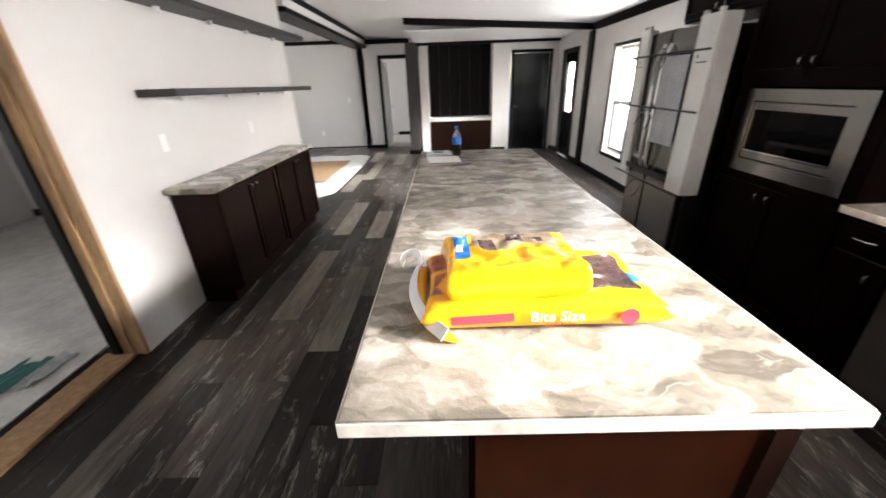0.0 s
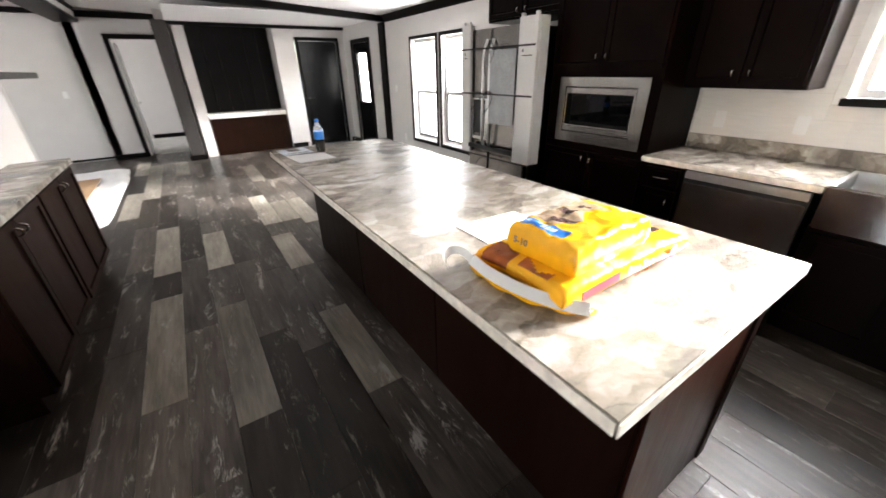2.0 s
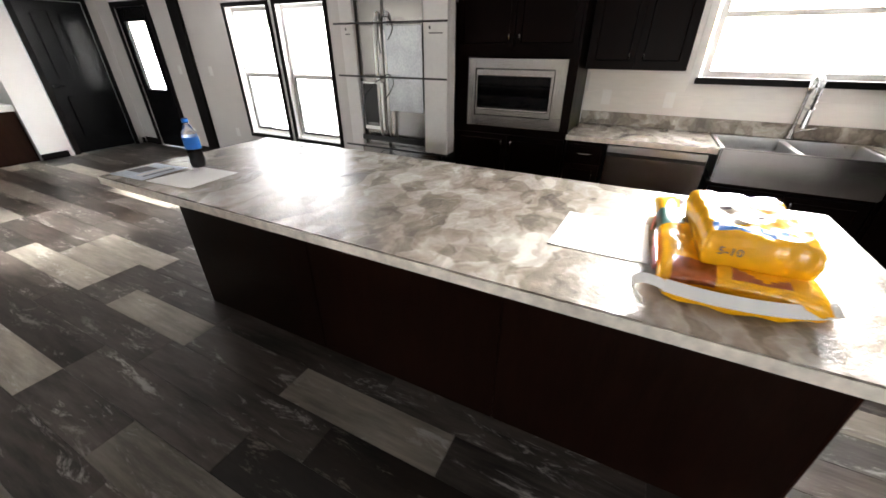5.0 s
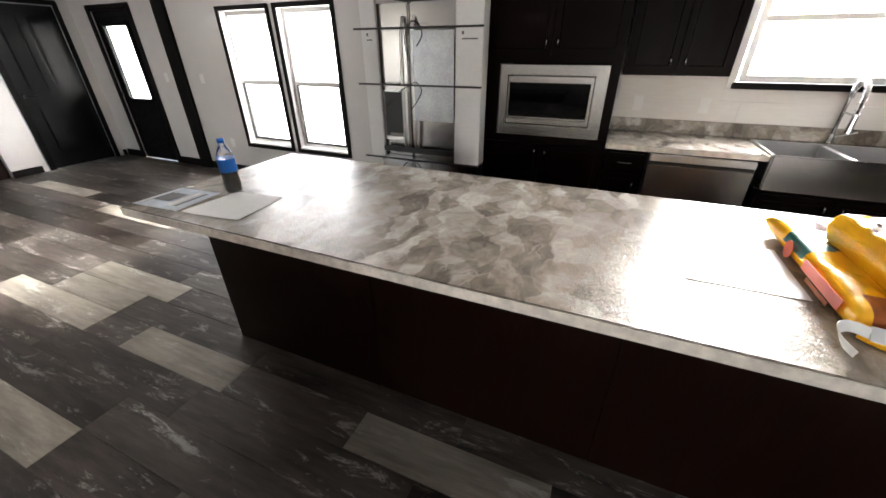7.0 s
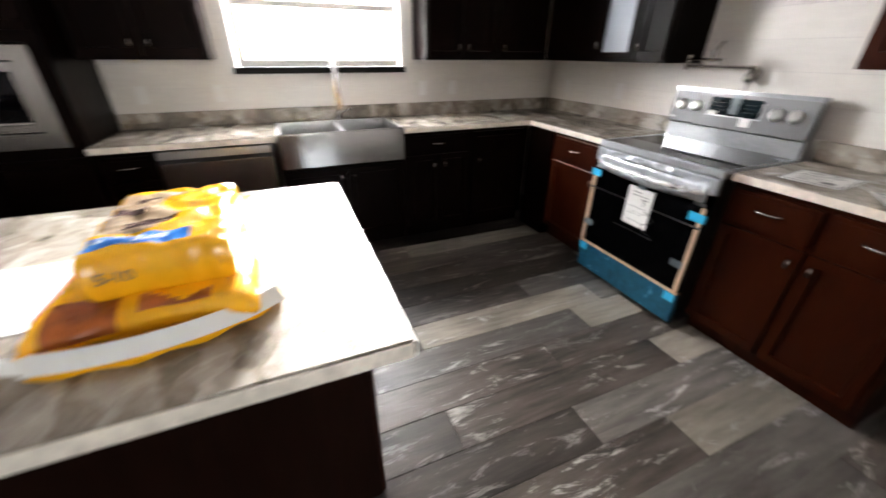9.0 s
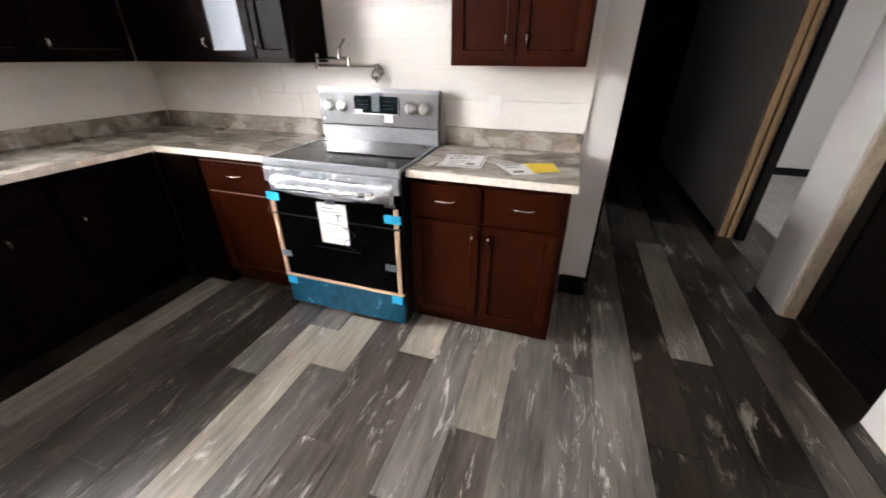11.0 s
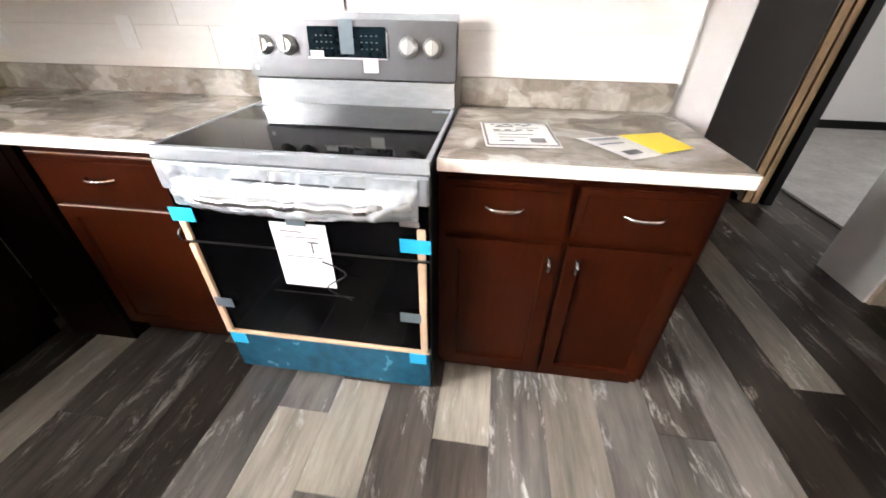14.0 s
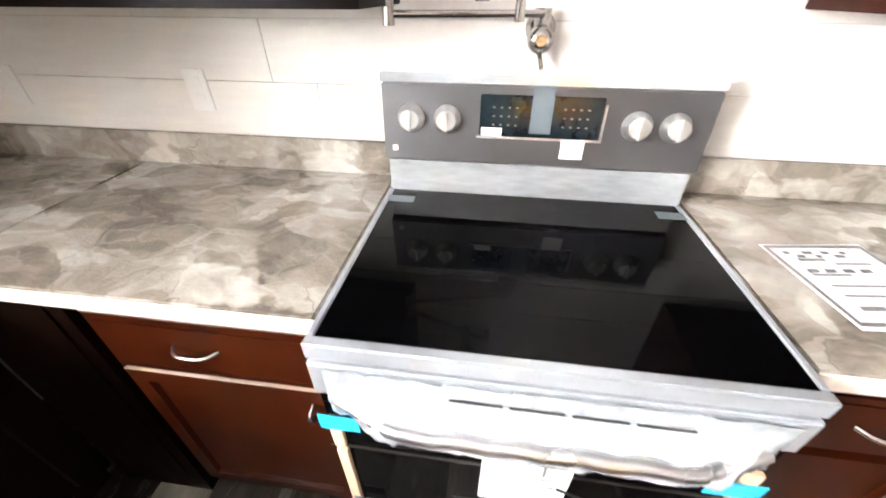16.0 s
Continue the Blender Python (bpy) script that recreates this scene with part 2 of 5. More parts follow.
# pale colour for the highlight on the drawer and door top edges
EDGEGLINT = shade("pale_edge_glint", (0.36, 0.29, 0.24), 0.5)
# white sash seen against the light: its shade put into a dark colour
SASHSHADE = shade("backlit_sash_shade", (0.03, 0.028, 0.027), 0.5)
FRONTFILM = shade("film_covered_range_steel", (0.50, 0.53, 0.56), 0.34, 0.55, scale=3, amount=0.12, bump=0.25, bump_scale=12, stretch=(0.4, 1, 2))
BLACKGLASS = shade("black_ceramic_glass", (0.0012, 0.0012, 0.0015), 0.045, spec=0.09)
BLACK = shade("black_plastic", (0.012, 0.012, 0.013), 0.4, scale=4, amount=0.2)
WHITEPL = shade("white_plastic", (0.8, 0.79, 0.76), 0.4, scale=3, amount=0.03)
MIDINK = shade("pale_grey_print", (0.2, 0.2, 0.21), 0.7)
PAPER = shade("white_paper", (0.82, 0.82, 0.8), 0.7, scale=4, amount=0.04)
BLUEPAPER = shade("pale_blue_print", (0.55, 0.62, 0.69), 0.6, scale=12, amount=0.35)
INK = shade("grey_print", (0.12, 0.12, 0.13), 0.7)
YELLOWPAPER = shade("yellow_label_paper", (0.85, 0.62, 0.03), 0.6, scale=5, amount=0.05)
FOAM = shade("white_foam_board", (0.82, 0.81, 0.8), 0.6, scale=5, amount=0.04, bump=0.3, bump_scale=200)
CARD = shade("cardboard", (0.42, 0.27, 0.15), 0.8, scale=3, amount=0.15, bump=0.2, bump_scale=60)
PLASTICFILM = shade("clear_film", (0.50, 0.52, 0.54), 0.2, 0.35, scale=10, amount=0.2, bump=0.8, bump_scale=30)
WRAP = shade("crinkled_film_over_steel", (0.62, 0.66, 0.70), 0.24, 0.55, scale=8, amount=0.2, bump=0.55, bump_scale=26)
KNOB = shade("bright_knob_metal", (0.82, 0.82, 0.80), 0.32, 0.9)
RSTEEL = shade("range_brushed_steel", (0.66, 0.66, 0.67), 0.3, 1.0, scale=1.5, amount=0.08)
APRON = shade("shiny_steel_apron", (0.52, 0.51, 0.50), 0.14, 1.0, scale=1.5, amount=0.08)
PRINT = shade("dim_button_print", (0.11, 0.12, 0.125), 0.5)
BAGYELLOW = shade("glossy_yellow_bag", (0.93, 0.46, 0.008), 0.22, scale=3, amount=0.12, bump=1.0, bump_scale=19, coat=0.5)
BAGBROWN = shade("brown_bag_print", (0.36, 0.09, 0.015), 0.3, scale=5, amount=0.5, bump=0.6, bump_scale=20)
BAGCRIMSON = shade("brick_red_bag_print", (0.55, 0.07, 0.02), 0.35)
BAGBLUE = shade("blue_bag_print", (0.01, 0.17, 0.55), 0.3)
BAGDARK = shade("dark_brown_bag_picture", (0.1, 0.06, 0.06), 0.2, scale=8, amount=0.7, bump=0.5, bump_scale=22, coat=0.5)
BAGGREY = shade("grey_brown_bag_picture", (0.3, 0.22, 0.14), 0.35, scale=14, amount=0.6)
BAGRED = shade("red_bag_print", (0.6, 0.05, 0.08), 0.35)
BAGGREEN = shade("dark_green_bag_print", (0.02, 0.12, 0.1), 0.35)
BLUETAPE = shade("blue_tape", (0.02, 0.42, 0.72), 0.5, scale=6, amount=0.08)
GREYTAPE = shade("clear_grey_tape", (0.13, 0.165, 0.185), 0.3, scale=6, amount=0.1)
BLUEFILM = shade("blue_protective_film", (0.02, 0.13, 0.22), 0.25, 0.4, scale=4, amount=0.4, bump=0.35, bump_scale=14)
PINE = shade("pine_corner_strip", (0.68, 0.48, 0.32), 0.6, scale=5, amount=0.12)
CARPET = shade("pale_carpet", (0.55, 0.53, 0.5), 0.95, scale=6, amount=0.2, bump=0.9, bump_scale=250)
DROPCLOTH = shade("white_drop_cloth", (0.8, 0.8, 0.8), 0.6, scale=3, amount=0.08, bump=0.8, bump_scale=12)
CLEAR = glass_material("clear_bottle_plastic", (0.95, 0.97, 1.0), 0.02)
COLA = shade("dark_drink", (0.015, 0.006, 0.004), 0.05)
BLUELABEL = shade("blue_label", (0.01, 0.17, 0.62), 0.35)
PANE = glass_material("window_glass")
# pale blue stands in for light reflected in the cabinet glass
GLASSGLARE = shade("pale_reflecting_glass", (0.42, 0.47, 0.55), 0.25)
DISPLAY = shade("dark_display_film", (0.005, 0.012, 0.016), 0.12, scale=10, amount=0.5, spec=0.35)
PANELSTEEL = shade("control_panel_steel", (0.155, 0.155, 0.16), 0.42, 0.8, scale=1.5, amount=0.06)
RISERFILM = shade("film_covered_riser_steel", (0.68, 0.71, 0.74), 0.22, 0.65, scale=6, amount=0.2, bump=0.35, bump_scale=18, stretch=(0.5, 1, 2))
GREEN = shade("pale_gravel", (0.42, 0.4, 0.37), 0.9, scale=1, amount=0.3)
LAMINATE = laminate_material()
# cream edge made paler: the light that falls on it put into colour
EDGE = shade("lit_cream_laminate_edge", (0.86, 0.80, 0.71), 0.35, scale=5, amount=0.3, bump=0.2, bump_scale=70)
LIGHTPLANK = plank_material("pale_grey_plank", (0.20, 0.178, 0.148), (0.40, 0.385, 0.36), 0.4)
MIDPLANK = plank_material("mid_grey_plank", (0.055, 0.0455, 0.039), (0.38, 0.36, 0.335), 0.65)
DARKPLANK = plank_material("dark_brown_grey_plank", (0.015, 0.011, 0.0085), (0.24, 0.21, 0.18), 0.65)
# scuffed plank, paler than the mid grey to carry the light near the range
GREYPLANK = plank_material("lit_worn_taupe_plank", (0.10, 0.09, 0.081), (0.42, 0.405, 0.385), 0.5)

# ---- mesh helpers ----
def link(name, bm, mat, parent=None, label=""):
    data = bpy.data.meshes.new(name)
    bmesh.ops.recalc_face_normals(bm, faces=bm.faces)
    bm.to_mesh(data)
    bm.free()
    for m in (mat if isinstance(mat, (list, tuple)) else [mat]):
        data.materials.append(m)
    ob = new(name, data)
    if parent:
        ob.parent = parent
    return tagged(ob, label)


def add_box(bm, x0, x1, y0, y1, z0, z1, bevel=0.0, index=0):
    x0, x1, y0, y1, z0, z1 = min(x0, x1), max(x0, x1), min(y0, y1), max(y0, y1), min(z0, z1), max(z0, z1)
    vs = [bm.verts.new(p) for p in ((x0, y0, z0), (x1, y0, z0), (x1, y1, z0), (x0, y1, z0), (x0, y0, z1), (x1, y0, z1), (x1, y1, z1), (x0, y1, z1))]
    fs = [bm.faces.new([vs[i] for i in q]) for q in ((3, 2, 1, 0), (4, 5, 6, 7), (0, 1, 5, 4), (1, 2, 6, 5), (2, 3, 7, 6), (3, 0, 4, 7))]
    for f in fs:
        f.material_index = index
    if bevel:
        bmesh.ops.bevel(bm, geom=list({e for f in fs for e in f.edges}), offset=bevel, segments=2, affect="EDGES", clamp_overlap=True)


def block(name, boxes, mat, parent=None, label="", bevel=0.0):
    bm = bmesh.new()
    for b in boxes:
        add_box(bm, *b, bevel=bevel)
    return link(name, bm, mat, parent, label)


def add_rod(bm, a, b, r, sides=12, r2=None, caps=True):
    a, b = Vector(a), Vector(b)
    m = Matrix.Translation((a + b) / 2) @ (b - a).to_track_quat("Z", "Y").to_matrix().to_4x4()
    bmesh.ops.create_cone(bm, cap_ends=caps, segments=sides, radius1=r, radius2=r if r2 is None else r2, depth=(b - a).length, matrix=m)


def rod(name, a, b, r, mat, parent=None, label="", sides=16, r2=None):
    bm = bmesh.new()
    add_rod(bm, a, b, r, sides, r2)
    return link(name, bm, mat, parent, label)


def ring(name, F, u0, u1, v0, v1, rails, d0, d1, mat, bevel=0.0025):
    """A rectangular frame in one piece; rails: widths at the start, end, bottom and top."""
    bm = bmesh.new()
    a, b, c, e = rails
    out, inn = ((u0, v0), (u1, v0), (u1, v1), (u0, v1)), ((u0 + a, v0 + c), (u1 - b, v0 + c), (u1 - b, v1 - e), (u0 + a, v1 - e))
    vs = [[bm.verts.new(F.p(u, d, v)) for u, v in loop] for loop, d in ((out, d0), (inn, d0), (inn, d1), (out, d1))]
    for p, q in ((0, 1), (1, 2), (2, 3), (3, 0)):
        for k in range(4):
            bm.faces.new((vs[p][k], vs[p][(k + 1) % 4], vs[q][(k + 1) % 4], vs[q][k]))
    if bevel:
        bmesh.ops.bevel(bm, geom=list(bm.edges), offset=bevel, segments=1, affect="EDGES", clamp_overlap=True)
    return link(name, bm, mat)


def tube(name, points, r, mat, parent=None, label="", res=3):
    """A round bar bent along points."""
    curve = bpy.data.curves.new(name, "CURVE")
    curve.dimensions, curve.bevel_depth, curve.bevel_resolution, curve.use_fill_caps = "3D", r, res, True
    sp = curve.splines.new("POLY")
    sp.points.add(len(points) - 1)
    for p, q in zip(sp.points, points):
        p.co = (*q, 1)
    tmp = new(name, curve)
    data = bpy.data.meshes.new_from_object(tmp)
    bpy.data.objects.remove(tmp)
    data.materials.clear()
    data.materials.append(mat)
    for f in data.polygons:
        f.use_smooth = True
    ob = new(name, data)
    ob.parent = parent
    return tagged(ob, label)


def smooth(points, steps=5):
    """A Catmull-Rom curve through points."""
    P = [Vector(p) for p in points]
    P = [P[0]] + P + [P[-1]]
    out = []
    for k in range(1, len(P) - 2):
        a, b, c, d = P[k - 1:k + 3]
        for j in range(steps):
            t = j / steps
            out.append(tuple(.5 * (2 * b + (c - a) * t + (2 * a - 5 * b + 4 * c - d) * t * t + (3 * b - a - 3 * c + d) * t ** 3)))
    return out + [tuple(P[-1])]


def lathe(name, profile, mat, parent=None, label="", at=(0, 0, 0), sides=32):
    bm = bmesh.new()
    rings = []
    for r, z in profile:
        rings.append([bm.verts.new((at[0] + r * math.cos(2 * math.pi * k / sides), at[1] + r * math.sin(2 * math.pi * k / sides), at[2] + z)) for k in range(sides)])
    for p, q in zip(rings, rings[1:]):
        for k in range(sides):
            bm.faces.new((p[k], p[(k + 1) % sides], q[(k + 1) % sides], q[k])).smooth = True
    bm.faces.new(rings[0][::-1]), bm.faces.new(rings[-1])
    return link(name, bm, mat, parent, label)


def thing(name, at, label, category, group=""):
    ob = new(name)
    ob.location = at
    ob.empty_display_size = 0.1
    scene.view_layers[0].update()
    return tagged(ob, label, category, group)


def under(top, *parts):
    """Parents world-built parts to a thing without moving them."""
    for p in parts:
        p.parent = top
        p.matrix_parent_inverse = Matrix.Translation(-top.location)
    return top


class Face:
    """A vertical working plane: u runs along it, v up, d out of it."""
    def __init__(self, x, y, facing):
        self.o, self.f = (x, y), facing
        self.u, self.n = {"-x": ((0, -1), (-1, 0)), "+x": ((0, 1), (1, 0)), "+y": ((-1, 0), (0, 1)), "-y": ((1, 0), (0, -1))}[facing]

    def p(self, u, d, v):
        return (self.o[0] + self.u[0] * u + self.n[0] * d, self.o[1] + self.u[1] * u + self.n[1] * d, v)

    def box(self, u0, u1, v0, v1, d0, d1):
        a, b = self.p(u0, d0, v0), self.p(u1, d1, v1)
        return (a[0], b[0], a[1], b[1], a[2], b[2])


def shaker(name, F, u0, u1, v0, v1, mat, parent, top, rail=0.055, thick=0.02, panel=0.012, d=0.0):
    """A framed door or drawer front with a recessed, bevelled panel."""
    bm = bmesh.new()
    add_box(bm, *F.box(u0, u1, v0, v1, d, d + thick))
    n = Vector((*F.n, 0))
    bm.normal_update()
    front = max(bm.faces, key=lambda f: f.calc_center_median().dot(n))
    bmesh.ops.inset_region(bm, faces=[front], thickness=0.003, depth=0.0)
    bmesh.ops.inset_region(bm, faces=[front], thickness=rail, depth=0.0)
    bmesh.ops.inset_region(bm, faces=[front], thickness=0.006, depth=-panel)
    ob = link(name, bm, mat)
    place(ob, top, parent)
    return ob


def place(ob, top, parent=None):
    ob.parent = parent or top
    ob.matrix_parent_inverse = Matrix() if parent else Matrix.Translation(-top.location)
    return ob


def bar_handle(F, u, v, length, upright, top, parent, mat=None, d=0.02):
    """An arched bar pull on two feet."""
    pts = []
    for k in range(9):
        s = k / 8 * 2 - 1
        out = d + 0.004 + 0.024 * (1 - s ** 4)
        pts.append(F.p(u, out, v + s * length / 2) if upright else F.p(u + s * length / 2, out, v))
    ob = tube("handle", pts, 0.0055, mat or NICKEL, label="brushed nickel handle")
    return place(ob, top, parent)


def cabinet(name, F, width, z0, z1, depth, fronts, label, mat, group="", toe=True, category="cabinet"):
    """One cabinet unit; fronts: (kind, u0, u1, v0, v1, handle u, handle v, upright)."""
    at = F.p(width / 2, -depth / 2, z0)
    top = thing(name, at, label, category, group)
    toe_h = 0.1 if toe else 0
    bm = bmesh.new()
    if toe:
        add_box(bm, *F.box(0.001, width - .001, z0, z0 + toe_h, -depth, -0.06))
    add_box(bm, *F.box(0.001, width - .001, z0 + toe_h, z1, -depth, -0.001), bevel=0.002)
    place(link("body", bm, mat), top)
    for kind, u0, u1, v0, v1, hu, hv, upright in fronts:
        if kind == "drawer":
            ob = block("drawer", [F.box(u0, u1, v0, v1, 0, 0.02)], mat, bevel=0.004)
            place(ob, top)
            rim = bmesh.new()
            add_box(rim, *F.box(u0 + .018, u1 - .018, v0 + .018, v1 - .018, 0.0195, 0.0235), bevel=0.0035)
            place(link("raised_panel", rim, mat), top, ob)
        else:
            ob = shaker("door", F, u0, u1, v0, v1, mat, None, top)
        if hu is not None:
            bar_handle(F, hu, hv, 0.1 if not upright else 0.045, upright, top, ob)
    return top


# ---- structure ----
WX, BY, LX = 3.77, -0.93, -0.62
def structure(name, boxes, mat, bevel=0.0, label=""):
    return tagged(block(name, boxes, mat, bevel=bevel), label, kind="structure")


def slope(x):
    return 2.33 + (3.77 - x) * 0.055


def prism_y(name, pts, y0, y1, mat):
    bm = bmesh.new()
    a, b = [bm.verts.new((x, y0, z)) for x, z in pts], [bm.verts.new((x, y1, z)) for x, z in pts]
    n = len(pts)
    bm.faces.new(a), bm.faces.new(b[::-1])
    for k in range(n):
        bm.faces.new((a[k], b[k], b[(k + 1) % n], a[(k + 1) % n]))
    return tagged(link(name, bm, mat), kind="structure")


structure("ground", [(-400, 400, -400, 400, -0.75, -0.7)], GREEN)
structure("subfloor", [(-5.6, 3.9, -6.0, 14.1, -0.12, -0.02)], MIDPLANK)
# window wall with its openings
structure("wall_south", [
    (WX, WX + .12, -6.0, 0.60, 0, 2.7), (WX, WX + .12, 0.60, 1.83, 0, 1.29), (WX, WX + .12, 0.60, 1.83, 2.12, 2.7),
    (WX, WX + .12, 1.83, 5.40, 0, 2.7), (WX, WX + .12, 5.40, 7.02, 0, 0.42), (WX, WX + .12, 5.40, 7.02, 1.93, 2.7),
    (WX, WX + .12, 7.02, 8.66, 0, 2.7), (WX, WX + .12, 8.66, 9.46, 2.0, 2.7), (WX, WX + .12, 9.46, 14.0, 0, 2.7)], WALL)
# kitchen back wall and the hall beyond it
structure("wall_back_kitchen", [(0.57, WX, BY - .14, BY, 0, 2.7)], WALL)
structure("wall_hall_inner", [(0.57, 0.69, -5.2, BY - .14, 0, 2.7)], WALL)
structure("wall_hall_end", [(-0.58, 0.57, -5.2, -5.08, 0, 2.7)], WALL)
structure("wall_marriage_line", [
    (-.69, -.56, -5.08, -2.26, 0, 2.75), (-.69, -.56, -2.26, -1.41, 2.05, 2.75), (-.69, -.56, -1.41, -1.08, 0, 2.75),
    (-.69, -.56, -1.08, -.30, 2.1, 2.75), (-.69, -.56, -.30, 0.9, 0, 2.75),
    (-.84, -.70, 0.9, 2.79, 2.1, 2.75), (-.84, -.70, 2.79, 5.98, 0, 2.75), (-.84, -.70, 10.9, 11.05, 0, 2.75)], WALL)
structure("trim_raw_end", [(-.67, -.575, -1.08, -1.062, 0, 2.1)], PLY, 0.002)
structure("trim_raw_stud", [(-.72, -.672, -1.10, -1.058, 0, 2.1)], PLY, 0.002)
structure("trim_raw_hall_jamb", [(-.62, -.565, -2.26, -2.235, 0, 2.05), (-.67, -.625, -2.26, -2.225, 0, 2.05)], RAW, 0.002)
structure("trim_hall_casing", [(-.755, -.692, -2.29, -2.2, 0, 2.08)], TRIM, 0.002)
structure("trim_raw_opening_jamb", [(-.775, -.70, 2.765, 2.79, 0, 2.1), (-.84, -.78, 2.755, 2.79, 0, 2.1)], RAW, 0.002)
structure("trim_opening_inner_jamb", [(-.90, -.842, 2.74, 2.80, 0, 2.1)], TRIM, 0.002)
structure("threshold", [(-.96, -.76, 0.92, 2.76, -0.02, 0.022)], RAW, 0.006)
structure("threshold_edge", [(-1.02, -.965, 0.92, 2.76, -0.02, 0.012)], TRIM, 0.004)
# the beam over the wide opening
structure("beam_marriage_line", [(-.90, -.62, 5.98, 11.05, 2.40, 2.56)], WALL, 0.004)
structure("crown_beam_lower", [(-.93, -.60, 5.98, 11.0, 2.34, 2.398)], TRIM, 0.006)
prism_y("crown_left", [(-.70, 2.50), (-.70, 2.575), (-.60, 2.575), (-.62, 2.50)], -0.2, 11.0, TRIM)
# far walls
structure("wall_far_living", [(-4.5, -0.84, 11.05, 11.17, 0, 3.0)], WALL)
structure("wall_far_doorway", [(-.84, -.28, 10.9, 11.02, 0, 2.75), (.42, .6, 10.9, 11.02, 0, 2.75), (-.28, .42, 10.9, 11.02, 2.1, 2.75)], WALL)
structure("wall_far_niche_side", [(.5, .62, 10.1, 10.9, 0, 2.6)], WALL)
structure("wall_far_entry", [(2.335, 2.72, 9.93, 10.05, 0, 2.6), (2.72, 3.64, 9.93, 10.05, 2.07, 2.6), (3.64, WX, 9.93, 10.05, 0, 2.6), (.62, 2.335, 10.42, 10.5, 0, 2.6), (2.335, 2.46, 10.05, 10.42, 0, 2.6)], WALL)
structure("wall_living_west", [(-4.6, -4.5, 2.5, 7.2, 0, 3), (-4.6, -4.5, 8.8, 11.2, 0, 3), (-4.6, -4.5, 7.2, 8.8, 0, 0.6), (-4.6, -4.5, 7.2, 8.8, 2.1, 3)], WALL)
structure("wall_living_divide", [(-4.5, -.84, 5.75, 5.97, 0, 3.0)], WALL)
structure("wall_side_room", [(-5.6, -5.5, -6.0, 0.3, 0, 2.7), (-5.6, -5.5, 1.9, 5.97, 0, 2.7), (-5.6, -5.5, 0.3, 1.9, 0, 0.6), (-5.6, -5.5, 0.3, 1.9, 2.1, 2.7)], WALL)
structure("wall_side_room_end", [(-5.5, -.69, -4.75, -4.65, 0, 2.7), (-5.5, -4.5, 5.75, 5.97, 0, 2.7)], WALL)
# the bedroom's west opening is unseen, added to let its lamp in
structure("wall_bedroom", [(-2.4, 2.5, 13.6, 13.7, 0, 2.7), (-2.5, -2.4, 11.17, 11.7, 0, 2.7), (-2.5, -2.4, 12.9, 13.7, 0, 2.7), (-2.5, -2.4, 11.7, 12.9, 0, .8), (-2.5, -2.4, 11.7, 12.9, 2.0, 2.7), (.9, 1.0, 10.5, 13.6, 0, 2.7)], WALL)
structure("baseboard_bedroom", [(-.3, .9, 13.58, 13.6, 0.0, 0.11), (.885, .9, 11.1, 13.6, 0, .11)], TRIM)
structure("baseboard_side_room", [(-5.5, -.86, 5.735, 5.75, 0.0, 0.11), (-5.5, -.86, -4.65, -4.635, 0, .11)], TRIM)
structure("carpet_side_room", [(-5.5, -1.03, -4.63, 5.73, -0.02, 0.012)], CARPET)
structure("carpet_bedroom", [(-2.4, .9, 11.03, 13.6, -0.02, 0.012)], CARPET)
# ceilings
prism_y("ceiling", [(WX + .12, slope(WX + .12)), (-.90, slope(-.90)), (-.90, slope(-.90) + .12), (WX + .12, slope(WX + .12) + .12)], -6.0, 14.0, CEIL)
structure("ceiling_entry", [(.62, WX, 7.95, 9.93, 2.325, 2.332)], CEIL)
prism_y("ceiling_living", [(-.905, slope(-.9) + .0), (-4.6, 2.95), (-4.6, 3.07), (-.905, slope(-.9) + .12)], 5.75, 14.0, CEIL)
structure("ceiling_side_room", [(-5.6, -.905, -6, 5.74, 2.5, 2.6)], CEIL)
structure("crown_living_far", [(-4.5, -.95, 10.98, 11.05, 2.46, 2.54)], TRIM)
# crown mouldings and the cased beam line between kitchen and entry
prism_y("crown_window_wall", [(WX, 2.235), (WX, 2.328), (WX - .075, 2.334), (WX - .02, 2.25)], 2.6, 7.86, TRIM)
bm = bmesh.new()
vs = [bm.verts.new(p) for p in ((.60, 7.86, slope(.6)), (.60, 7.95, slope(.6)), (.60, 7.86, slope(.6) - .09), (.60, 7.95, slope(.6) - .09), (WX, 7.86, slope(WX)), (WX, 7.95, slope(WX)), (WX, 7.86, slope(WX) - .09), (WX, 7.95, slope(WX) - .09))]
for q in ((0, 1, 3, 2), (4, 5, 7, 6), (0, 1, 5, 4), (2, 3, 7, 6), (0, 2, 6, 4), (1, 3, 7, 5)):
    bm.faces.new([vs[i] for i in q])
tagged(link("crown_header", bm, TRIM), kind="structure")
structure("crown_far_entry", [(.62, WX, 9.87, 9.93, 2.27, 2.325)], TRIM, 0.004)
structure("crown_far_doorway", [(-.84, .6, 10.84, 10.9, 2.42, 2.52)], TRIM, 0.004)
structure("trim_pilaster", [(WX - .04, WX, 7.88, 8.10, 0, 2.24)], TRIM, 0.004)
structure("trim_wall_end_casing", [(-.86, -.69, 5.96, 5.985, 0, 2.4)], WALL, 0.002)
structure("baseboard_window_wall", [(WX - .016, WX, 4.6, 7.88, 0, .10), (WX - .016, WX, 8.10, 8.58, 0, .10), (WX - .016, WX, 9.54, 9.9, 0, .10)], TRIM, 0.003)
